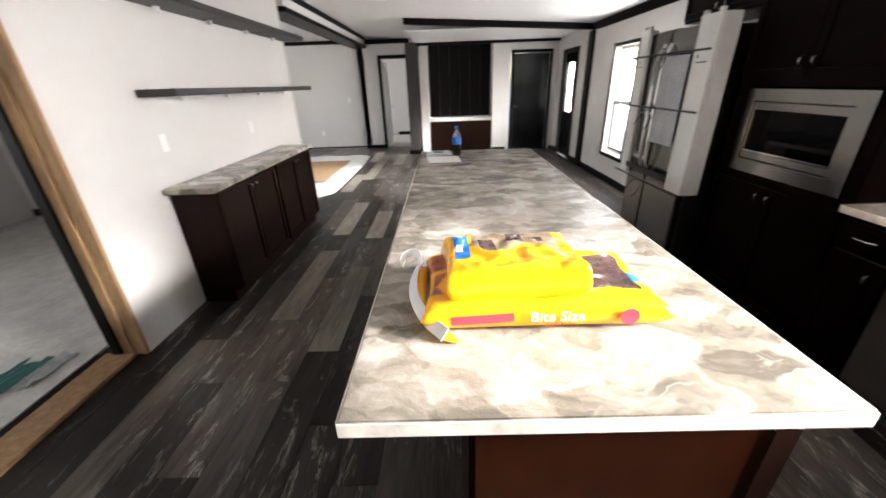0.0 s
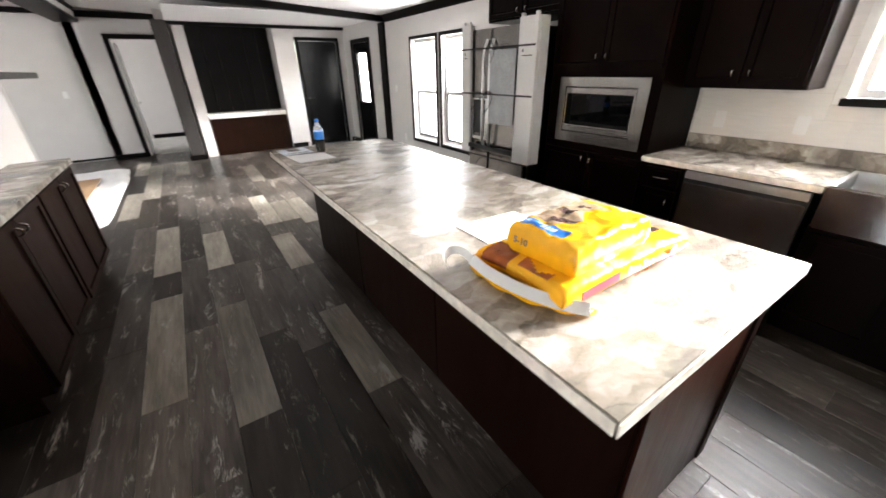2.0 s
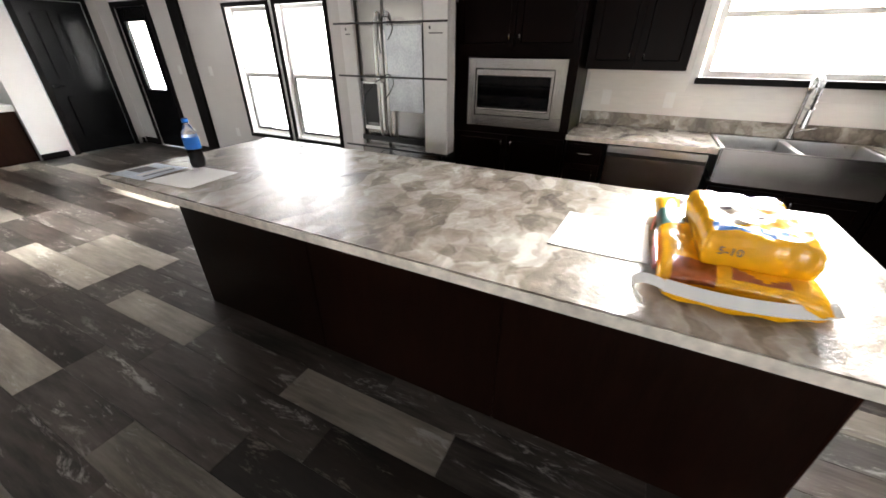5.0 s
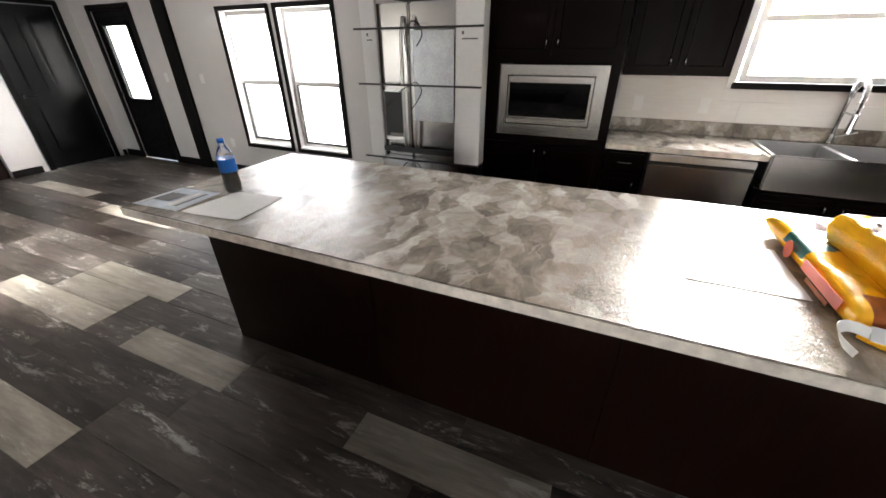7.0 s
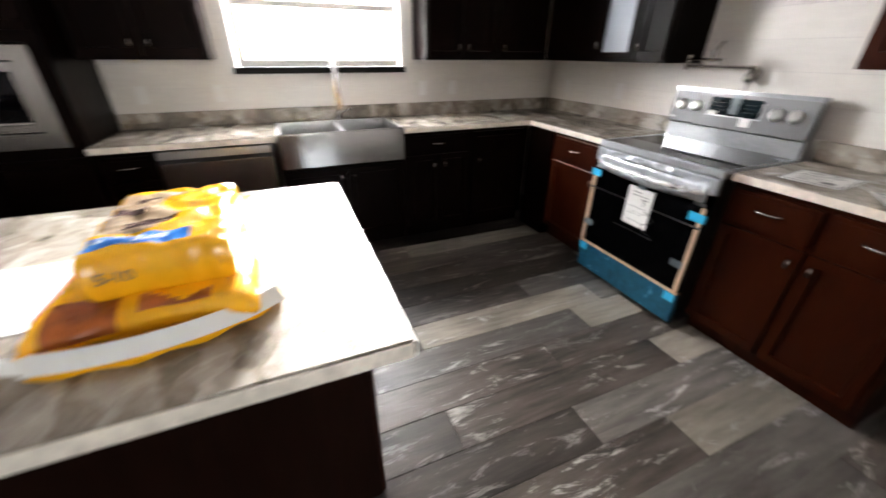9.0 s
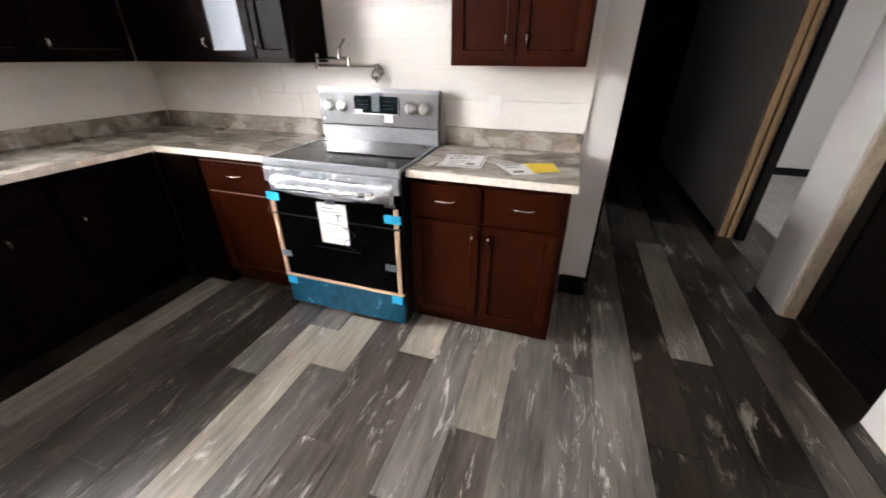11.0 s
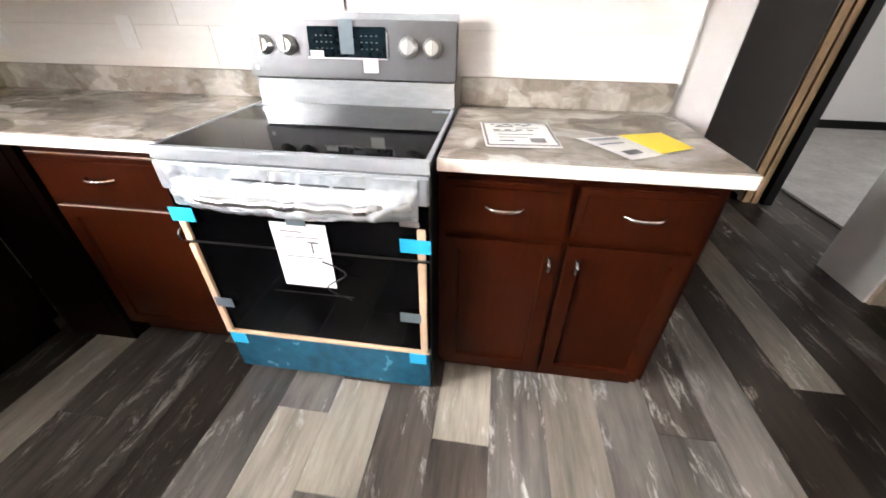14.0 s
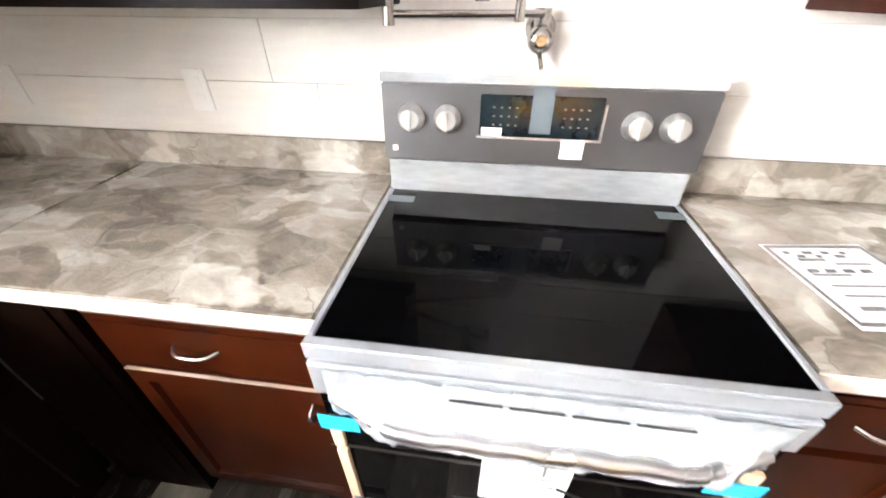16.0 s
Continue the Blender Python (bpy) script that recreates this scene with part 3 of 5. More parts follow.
structure("baseboard_far", [(2.335, 2.66, 9.914, 9.93, 0, .09), (3.7, 3.75, 9.914, 9.93, 0, .09), (-4.4, -.86, 11.034, 11.05, 0, .05), (-.84, -.36, 10.884, 10.9, 0, .09)], TRIM, 0.003)
structure("baseboard_hall", [(.56, .575, -5.0, BY, 0, .02), (-.56, -.545, -5.0, -2.3, 0, .03)], TRIM)
structure("baseboard_wall_end", [(.57, .734, BY + .0005, BY + .014, 0, .13)], TRIM, 0.003)
structure("column_post", [(.42, .65, 9.80, 10.02, 0, 2.33)], POST, 0.006)
structure("column_base", [(.39, .68, 9.77, 10.05, 0, .10)], TRIM, 0.006)
structure("doorway_casing", [(-.36, -.28, 10.86, 10.9, 0, 2.18), (.42, .50, 10.86, 10.9, 0, 2.18), (-.28, .42, 10.86, 10.9, 2.10, 2.18)], TRIM, 0.004)
structure("recessed_can_trim", [(.47, .57, 6.37, 6.47, slope(.52) - .012, slope(.52) - .002)], WHITEPL)


def window(name, y0, y1, z0, z1, label, sash=True, deep=0.0):
    """A single-hung window: outer frame, upper pane set back, lower sash nearer the room, coloured dark as if backlit.
    """
    top = thing(name, (WX, (y0 + y1) / 2, z0), label, "window")
    tagged(top, kind="structure")
    f = 0.045
    a = WX + deep
    place(ring("window_frame", Face(a, 0, "-x"), -y1, -y0, z0, z1, (f, f, f, f), -.09 + deep, -.03, WHITEPL), top)
    mid = (z0 + z1) / 2
    place(block("meeting_rail", [(a + .025, a + .07, y0 + f, y1 - f, mid - .018, mid + .018)], WHITEPL, bevel=0.003, label="white meeting rail"), top)
    p = place(block("pane", [(a + .046, a + .050, y0 + f, y1 - f, z0 + f, mid - .02)], PANE), top)
    q = place(block("pane", [(a + .066, a + .070, y0 + f, y1 - f, mid + .02, z1 - f)], PANE), top)
    p.visible_shadow = q.visible_shadow = False
    if deep:
        place(ring("lower_sash", Face(a, 0, "-x"), -y1 + f, -y0 - f, z0 + f, mid - .018, (.024, .024, .026, .012), -.045, -.018, SASHSHADE, 0.002), top)
    return top


window("window_1", 6.285, 7.00, .44, 1.92, "white single-hung window in its own dark casing", deep=.035)
window("window_2", 5.42, 6.135, .44, 1.92, "white single-hung window in its own dark casing", deep=.035)
for y0, y1 in ((5.42, 6.135), (6.285, 7.0)):
    structure("window_trim_pair", [(WX - .018, WX, y1, y1 + .048, .38, 1.965), (WX - .018, WX, y0 - .048, y0, .38, 1.965), (WX - .018, WX, y0, y1, 1.92, 1.965), (WX - .024, WX, y0, y1, .38, .428)], TRIM, 0.003)
    structure("window_ledge", [(WX - .02, WX + .055, y0, y1, .4285, .441)], WHITEPL, 0.002)
structure("window_mullion_pair", [(WX, WX + .12, 6.135, 6.285, .42, 1.93)], WALL)
window("window_3", 0.62, 1.81, 1.30, 2.10, "wide white kitchen window above the sink with dark sill")
structure("window_sill_kitchen", [(WX - .045, WX + .03, 0.58, 1.85, 1.255, 1.298)], TRIM, 0.004)
structure("window_side_trim_kitchen", [(WX - .012, WX, 0.545, 0.598, 1.26, 2.12), (WX - .012, WX, 1.832, 1.885, 1.26, 2.12)], WHITEPL, 0.003)


def entry_door():
    """Dark exterior door with a tall glass light."""
    top = thing("door_2", (WX, 9.06, 0), "dark entry door with a tall frosted window light", "door")
    tagged(top, kind="structure")
    y0, y1, a, b, g0, g1 = 8.66, 9.46, 8.80, 9.30, .90, 1.82
    leaf = place(block("door_leaf", [(WX + .01, WX + .05, y0, a, 0.01, 2.0), (WX + .01, WX + .05, b, y1, 0.01, 2.0), (WX + .01, WX + .05, a, b, 0.01, g0), (WX + .01, WX + .05, a, b, g1, 2.0)], DOOR, bevel=0.002), top)
    p = place(block("door_glass", [(WX + .028, WX + .032, a, b, g0, g1)], PANE), top)
    p.visible_shadow = False
    place(block("glass_frame", [(WX, WX + .0095, a - .03, a, g0 - .03, g1 + .03), (WX, WX + .0095, b, b + .03, g0 - .03, g1 + .03), (WX, WX + .0095, a, b, g0 - .03, g0), (WX, WX + .0095, a, b, g1, g1 + .03)], DOOR, bevel=0.002), top)
    place(block("raised_panel", [(WX + .003, WX + .0095, y0 + .13, 9.02, .2, .72), (WX + .003, WX + .0095, 9.1, y1 - .13, .2, .72)], DOOR, bevel=0.003), top)
    place(lathe("knob", [(.012, 0), (.02, .012), (.024, .026), (.014, .036)], NICKEL, at=(0, 0, 0)), top).matrix_basis = Matrix.Translation((WX + .005, y1 - .06, .95)) @ pose(0, 0, 0, 0, -90, 0)
    place(block("casing", [(WX - .018, WX, y0 - .075, y0, 0, 2.07), (WX - .018, WX, y1, y1 + .075, 0, 2.07), (WX - .018, WX, y0, y1, 2.0, 2.07)], TRIM, bevel=0.003), top)


entry_door()


def panel_door(name, x0, x1, y, label):
    top = thing(name, ((x0 + x1) / 2, y, 0), label, "door")
    tagged(top, kind="structure")
    w = x1 - x0
    place(block("door_leaf", [(x0, x1, y + .03, y + .07, .01, 2.06)], DOOR, bevel=0.002), top)
    s = .12
    stiles = [(x0, x0 + s, .01, 2.06), (x1 - s, x1, .01, 2.06), (x0 + w / 2 - .045, x0 + w / 2 + .045, 1.02, 1.94), (x0 + s, x1 - s, .01, .2), (x0 + s, x1 - s, 1.94, 2.06), (x0 + s, x1 - s, .86, 1.02)]
    bm = bmesh.new()
    for a, b, c, d in stiles:
        add_box(bm, a, b, y + .016, y + .0295, c, d, bevel=0.003)
    place(link("stiles_and_rails", bm, DOOR), top)
    for a, b, c, d in ((x0 + s + .02, x0 + w / 2 - .065, 1.04, 1.92), (x0 + w / 2 + .065, x1 - s - .02, 1.04, 1.92), (x0 + s + .02, x1 - s - .02, .22, .84)):
        place(block("door_panel", [(a + .012, b - .012, y + .012, y + .0295, c + .012, d - .012)], DOOR, bevel=0.014), top)
    place(rod("lever", (x0 + .06, y - .03, .98), (x0 + .16, y - .03, .98), .009, BLACK), top)
    place(rod("rose", (x0 + .06, y - .03, .98), (x0 + .06, y + .016, .98), .022, BLACK), top)
    place(block("casing", [(x0 - .07, x0, y - .016, y, 0, 2.13), (x1, x1 + .06, y - .016, y, 0, 2.13), (x0, x1, y - .016, y, 2.07, 2.13)], TRIM, bevel=0.003), top)
    return top


panel_door("door_1", 2.80, 3.58, 9.93, "black three-panel interior door, closed")
# dark panel standing in the opening beside the hall
top = thing("opening_panel", (-.66, -.7, 0), "dark panel filling the opening beside the hall", "door")
tagged(top, kind="structure")
place(block("door_leaf", [(-.69, -.65, -1.055, -.305, .01, 2.09)], TRIM, bevel=0.002), top)
place(block("rail", [(-.648, -.64, -1.055, -.96, .01, 2.09), (-.648, -.64, -.40, -.305, .01, 2.09), (-.648, -.64, -.96, -.40, 1.98, 2.09), (-.648, -.64, -.96, -.40, .01, .2)], TRIM, bevel=0.002), top)
# leaf stretched along the whole wall so its dark colour gives the hall's shade
top = thing("hall_shade_door", (.56, -2.4, 0), "dark hall door with a knob, stretched along the wall as its shade", "door")
tagged(top, kind="structure")
place(block("door_leaf", [(.535, .568, -5.0, -1.09, .0, 2.35)], ESPRESSO, bevel=0.002), top)
place(lathe("knob", [(.012, 0), (.02, .012), (.024, .026), (.014, .036)], NICKEL), top).matrix_basis = Matrix.Translation((.53, -1.5, .98)) @ pose(0, 0, 0, 0, -90, 0)
# added dark sheet: the shade at the hall end put into colour
top = thing("hall_end_shade", (0, -5.05, 0), "dark sheet added for the shade at the end of the hall", "door")
tagged(top, kind="structure")
place(block("door_leaf", [(-.55, .53, -5.07, -5.03, .0, 2.35)], ESPRESSO, bevel=0.002), top)
top = thing("door_5", (-.24, 11.4, .0), "white bedroom door standing open", "door")
tagged(top, kind="structure")
place(block("door_leaf", [(-.275, -.24, 11.04, 11.75, 0.02, 2.05)], WHITEPL, bevel=0.002), top)
place(rod("lever", (-.24, 11.66, .98), (-.18, 11.66, .98), .01, NICKEL), top)

# wall of white planks behind the kitchen counters: joints recessed
def wall_planks():
    row = 0.152
    wall = bpy.data.objects["wall_back_kitchen"]
    rnd = random.Random(5)
    z = 0.863
    while z < 2.35:
        x = 0.73 + rnd.uniform(-2.4, 0)
        while x < WX:
            x1 = x + 2.4
            a, b = max(x, 0.73), min(x1, WX)
            if b - a > .02:
                ob = block("wall_plank", [(a + .0012, b - .0012, BY + .0005, BY + .009, z + .0012, min(z + row, 2.36) - .0012)], BOARD, wall)
            x = x1
        z += row
    wall = bpy.data.objects["wall_south"]
    z = 0.863
    while z < 2.3:
        y = BY + .01 + rnd.uniform(-2.4, 0)
        while y < 2.62:
            y1 = y + 2.4
            a, b = max(y, BY + .01), min(y1, 2.62)
            t = min(z + row, 2.3)
            spans = [(a, b)]
            if t > 1.255 and z < 2.12:
                spans = [(a, min(b, .545)), (max(a, 1.885), b)]
                if z < 1.255:
                    block("wall_plank", [(WX - .009, WX - .0005, max(a, .546), min(b, 1.884), z + .0012, 1.254)], BOARD, wall) if min(b, 1.884) - max(a, .546) > .02 else None
            for c, d in spans:
                if d - c > .02:
                    block("wall_plank", [(WX - .009, WX - .0005, c + .0012, d - .0012, z + .0012, t - .0012)], BOARD, wall)
            y = y1
        z += row


# ---- kitchen ----
TOP = 0.915
def counter(name, boxes, label, z=TOP, bevel=0.004, bands=()):
    bm = bmesh.new()
    for b in boxes:
        add_box(bm, *b, z - .038, z, bevel=bevel)
    ob = link(name, bm, LAMINATE)
    for b in bands:
        block("edge_band", [(*b, z - .038, z - .0035)], EDGE, ob, label="cream laminate edge band, made paler as if brightly lit")
    return tagged(ob, label, "countertop")


# island
def island():
    x0, x1, y0, y1 = 1.27, 1.97, 1.49, 4.45
    top = thing("kitchen_island", ((x0 + x1) / 2, (y0 + y1) / 2, 0), "long dark espresso kitchen island base standing on the plank floor", "kitchen island")
    place(block("body", [(x0, x1 - .02, y0, y1, .0, TOP - .039)], LITWOOD, bevel=0.003), top)
    n = 3
    for k in range(n):
        a, b = y0 + (y1 - y0) * k / n, y0 + (y1 - y0) * (k + 1) / n
        place(block("back_panel", [(x0 - .008, x0 - .001, a + .004, b - .004, .0, TOP - .04)], LITWOOD, bevel=0.002), top)
    place(block("end_panel", [(x0 + .004, x1 - .03, y0 - .012, y0 - .001, 0, TOP - .04)], ENDWOOD, bevel=0.002, label="reddish cherry end panel"), top)
    place(block("corner_post", [(x1 - .06, x1 + .0, y0 - .02, y0 - .0, 0, TOP - .04)], LITWOOD, bevel=0.003), top)
    F = Face(x1 - .019, y0, "+x")
    w = (y1 - y0) / 4
    for k in range(4):
        u0, u1 = k * w + .02, (k + 1) * w - .02
        d = block("drawer", [F.box(u0, u1, .68, .85, 0, .02)], LITWOOD, bevel=0.004)
        place(d, top)
        bar_handle(F, (u0 + u1) / 2, .765, .1, False, top, d)
        m = (u0 + u1) / 2
        for a, b, h in ((u0, m - .003, m - .04), (m + .003, u1, m + .04)):
            d = shaker("door", F, a, b, .12, .66, LITWOOD, None, top)
            bar_handle(F, h, .60, .045, True, top, d)
    ob = counter("island_countertop", [(1.0, 2.04, 1.43, 4.55)], "stone-look grey beige laminate island countertop with papers and bags on it", bands=[(.997, 1.0005, 1.435, 4.545), (1.0, 2.04, 1.427, 1.4305), (2.0395, 2.043, 1.435, 4.545), (1.0, 2.04, 4.5495, 4.553)])
    return ob


island()

FW = Face(3.18, 2.62, "-x")       # window-side run, u runs towards -y
def run_window_side():
    cabinet("base_cabinet", Face(3.18, 2.62, "-x"), .28, 0, TOP - .039, .585, [("drawer", .02, .26, .72, .85, .14, .785, False), ("door", .02, .26, .12, .70, .22, .62, True)], "narrow espresso base cabinet beside the dishwasher", ESPRESSO, "base cabinets")
    cabinet("sink_cabinet", Face(3.18, 1.66, "-x"), .87, 0, .69, .585, [("door", .02, .43, .12, .66, .39, .6, True), ("door", .44, .85, .12, .66, .48, .6, True)], "espresso base cabinet under the farmhouse sink", ESPRESSO, "base cabinets")
    cabinet("base_cabinet", Face(3.18, .785, "-x"), .55, 0, TOP - .039, .585, [("drawer", .02, .53, .72, .85, .275, .785, False), ("door", .02, .27, .12, .70, .23, .62, True), ("door", .28, .53, .12, .70, .32, .62, True)], "espresso base cabinet beside the sink", ESPRESSO, "base cabinets")
    cabinet("corner_cabinet", Face(3.18, .23, "-x"), .55, 0, TOP - .039, .585, [("door", .02, .50, .12, .85, .07, .62, True)], "espresso corner base cabinet", ESPRESSO, "base cabinets")
    # dishwasher
    F = Face(3.18, 2.335, "-x")
    top = thing("dishwasher", F.p(.325, -.29, 0), "stainless dishwasher with black control strip between base cabinets", "dishwasher")
    place(block("body", [F.box(.005, .645, .1, .862, -.56, -.005)], BLACK), top)
    place(block("door", [F.box(.01, .64, .11, .789, -.004, .022)], STEEL, bevel=0.004), top)
    place(block("control_strip", [F.box(.01, .64, .815, .862, -.004, .022)], RSTEEL, bevel=0.003), top)
    place(block("handle_recess", [F.box(.012, .638, .79, .8145, .0, .006)], BLACK), top)
    place(block("badge", [F.box(.53, .56, .72, .75, .0221, .024)], STEEL, bevel=0.001), top)
    place(block("toe_kick", [F.box(.01, .64, .0, .098, -.56, -.06)], BLACK), top)
    # counters with the sink cut out
    yb, yt, xf = .79, 1.65, 3.145
    counter("window_countertop", [(xf, WX - .010, yt, 2.63), (xf, WX - .010, BY + .012, yb), (3.66, WX - .010, yb, yt)], "stone-look laminate countertop under the kitchen window", bevel=0.004, bands=[(3.1415, 3.1455, 1.655, 2.63), (3.1415, 3.1455, -.30, .785)])
    ob = block("backsplash", [(WX - .030, WX - .011, BY + .03, 2.62, TOP + .001, 1.016)], LAMINATE, bevel=0.003)
    tagged(ob, "low stone-look laminate upstand along the window wall", "backsplash")
    # farmhouse sink
    top = thing("farmhouse_sink", (3.4, 1.22, .7), "stainless double-bowl farmhouse sink with apron front", "sink")
    bm = bmesh.new()
    x0, x1 = 3.125, 3.655
    m = 1.22
    bowls = ((yb + .03, m - .02), (m + .02, yt - .03))
    add_box(bm, x0, x0 + .025, yb + .005, yt - .005, .695, .925, bevel=0.008)
    place(link("apron", bm, APRON), top)
    place(block("rim", [(x0 + .026, x1, yb + .005, yb + .03, .72, .922), (x0 + .026, x1, yt - .03, yt - .005, .72, .922), (x1 - .03, x1, yb + .03, yt - .03, .72, .922), (x0 + .026, x1 - .03, m - .02, m + .02, .72, .915)], RSTEEL, bevel=0.003), top)
    for a, b in bowls:
        place(block("bowl_floor", [(x0 + .026, x1 - .03, a, b, .70, .718)], STEEL, bevel=0.002), top)
        place(lathe("drain", [(.045, 0), (.045, .003), (.03, .002), (.012, .001)], CHROME, at=(3.4, (a + b) / 2, .7185)), top)
    # spring faucet
    top = thing("spring_faucet", (3.71, 1.17, TOP), "tall chrome spring kitchen faucet behind the sink", "faucet")
    place(lathe("base", [(.03, 0), (.03, .012), (.02, .03), (.018, .07)], CHROME, at=(3.71, 1.17, TOP + .001)), top)
    place(rod("stem", (3.71, 1.17, TOP + .06), (3.71, 1.17, 1.22), .011, CHROME), top)
    arc = [(3.71 - .085 * (1 - math.cos(a)), 1.17, 1.22 + .11 * math.sin(a)) for a in [math.pi * k / 16 for k in range(17)]] + [(3.54, 1.17, 1.12)]
    spring = []
    L = len(arc) - 1
    for k in range(600):
        s = k / 599 * L
        i = min(int(s), L - 1)
        p = Vector(arc[i]).lerp(Vector(arc[i + 1]), s - i)
        t = (Vector(arc[i + 1]) - Vector(arc[i])).normalized()
        a = Vector((0, 1, 0))
        b = t.cross(a)
        ang = k * .42
        spring.append(tuple(p + (a * math.cos(ang) + b * math.sin(ang)) * .016))
    place(tube("spring", spring, .0028, CHROME, res=1), top)
    place(tube("hose", arc, .008, BLACK), top)
    place(rod("spray_head", (3.54, 1.17, 1.14), (3.54, 1.17, 1.02), .016, CHROME, r2=.022), top)
    place(rod("support_arm", (3.71, 1.17, 1.13), (3.54, 1.17, 1.13), .007, CHROME), top)
    place(rod("lever", (3.71, 1.15, TOP + .05), (3.69, 1.05, TOP + .09), .007, CHROME), top)


run_window_side()


def tall_cabinet():
    """Tall cabinet with the built-in microwave."""
    F = Face(3.20, 3.58, "-x")
    w = .95
    top = thing("tall_cabinet", F.p(w / 2, -.28, 0), "tall espresso cabinet that houses the built-in microwave", "cabinet")
    for part_name, b in (("lower_body", (.001, w - .001, 0, .92, -.56, -.001)), ("side_panel", (.001, .10, .92, 1.43, -.56, -.001)), ("side_panel", (w - .08, w - .001, .92, 1.43, -.56, -.001)), ("back_panel", (.10, w - .08, .92, 1.43, -.56, -.45)), ("upper_body", (.001, w - .001, 1.43, 2.30, -.56, -.001))):
        place(block(part_name, [F.box(*b)], ESPRESSO, bevel=0.002), top)
    for a, b, h in ((.02, w / 2 - .004, w / 2 - .04), (w / 2 + .004, w - .02, w / 2 + .04)):
        for v0, v1, hv in ((.12, .86, .8), (1.48, 2.26, 1.56)):
            d = shaker("door", F, a, b, v0, v1, ESPRESSO, None, top)
            bar_handle(F, h, hv, .045, True, top, d)
    # microwave and its steel surround
    top = thing("built_in_microwave", F.p(.5, -.2, .93), "stainless built-in microwave in a wide steel trim frame", "microwave")
    u0, u1, v0, v1 = .115, .885, .92, 1.42
    place(ring("trim_frame", F, u0, u1, v0, v1, (.062, .085, .082, .072), .001, .022, STEEL), top)
    place(block("case", [F.box(u0 + .07, u1 - .09, v0 + .09, v1 - .08, -.4, -.012)], BLACK), top)
    place(ring("door_frame", F, u0 + .066, u1 - .088, v0 + .086, v1 - .076, (.012, .022, .040, .046), -.011, .014, STEEL, 0.002), top)
    place(block("door_glass", [F.box(u0 + .079, u1 - .111, v0 + .127, v1 - .123, -.011, .010)], BLACKGLASS, bevel=0.001), top)
    place(block("handle_lip", [F.box(u0 + .082, u1 - .114, v0 + .128, v0 + .138, .0101, .018)], CHROME, bevel=0.002), top)


tall_cabinet()


def fridge():
    """Side-by-side fridge with foam corner guards, a cardboard sheet and black straps."""
    F = Face(2.98, 4.54, "-x")
    h, split, ua, ub = 1.82, .415, .09, .91
    top = thing("refrigerator", F.p(.52, -.32, 0), "stainless side-by-side refrigerator wrapped for delivery with foam guards", "refrigerator")
    place(block("case", [F.box(ua, ub, .02, h - .02, -.66, -.06)], DARKSTEEL, bevel=0.006), top)
    place(block("door", [F.box(ua, split - .004, .06, h, -.055, .0)], STEEL, bevel=0.012, label="stainless left door with dispenser"), top)
    place(block("door", [F.box(split + .004, ub, .06, h, -.055, .0)], STEEL, bevel=0.012, label="stainless right door"), top)
    for u in (split - .045, split + .045):
        pts = [F.p(u, .012 + .045 * (1 - (k / 12 * 2 - 1) ** 8), .75 + k / 12 * .98) for k in range(13)]
        place(tube("handle", pts, .014, KNOB, label="bright satin bar handle"), top)
    place(ring("dispenser_bezel", F, .155, .375, .84, 1.23, (.012, .022, .03, .012), .0005, .012, KNOB, 0.002), top)
    d = place(block("dispenser", [F.box(.168, .352, .871, 1.217, .0005, .008)], BLACK, bevel=0.003), top)
    place(block("dispenser_tray", [F.box(.21, .34, .88, .90, .009, .03)], DARKSTEEL, bevel=0.003), top, d)
    # packing
    for u0, u1, left in ((.02, .155, True), (.80, 1.005, False)):
        pk = thing("foam_corner_guard", F.p((u0 + u1) / 2, .03, 0), "white foam corner guard strapped to the refrigerator edge", "packaging", "foam corner guards")
        e0, e1 = (u0, u0 + .03) if left else (u1 - .03, u1)
        place(block("front_flange", [F.box(u0, u1, .70, 1.86, .012, .045)], FOAM, bevel=0.004), pk)
        place(block("side_flange", [F.box(e0, e1, .70, 1.86, -.09, .0115)], FOAM, bevel=0.004), pk)
        for c in (u0 + .01, u1 - .04):
            place(block("top_tab", [F.box(c, c + .03, 1.8605, 1.885, .014, .043)], FOAM, bevel=0.003), pk)
        sl = place(block("shipping_label", [F.box(u0 + .04, u1 - .02, 1.56, 1.64, .0455, .047)], PAPER), pk)
        place(block("label_print", [F.box(u0 + .05, u0 + .065, 1.61, 1.63, .0471, .048)], INK), pk, sl)
        place(block("label_print", [F.box(u0 + .05, u1 - .04, 1.58, 1.588, .0471, .048)], INK), pk, sl)
    ob = block("packing_sheet", [F.box(.455, .80, 1.02, 1.64, .060, .064)], PLASTICFILM, bevel=0.001)
    tagged(ob, "translucent grey packing sheet taped to the refrigerator door", "packaging")
    ob = block("packing_rail", [F.box(.16, .80, .755, .80, .046, .064)], BLACK, bevel=0.003)
    tagged(ob, "black rail strapped across the refrigerator doors", "packaging")
    for k, z in enumerate((.69, 1.27, 1.65)):
        ob = block("strap", [F.box(-.03, 1.015, z, z + .014, .068, .072)], BLACK)
        tagged(ob, "thin black strap around the refrigerator with a loose tail", "strap", "refrigerator straps")
        loops = (((.0, 0), (.05, -.01), (.09, -.05), (.07, -.10), (.03, -.14)), ((.0, .01), (.06, .03), (.11, -.02), (.09, -.08), (.03, -.16)), ((.0, .01), (.04, .045), (.10, .03), (.13, -.04), (.09, -.11)))[k]
        t2 = tube("strap_tail", smooth([F.p(.44 + a, .078 + .01 * i, z + b) for i, (a, b) in enumerate(loops)]), .0042, BLACK, res=1)
        t2.parent = ob
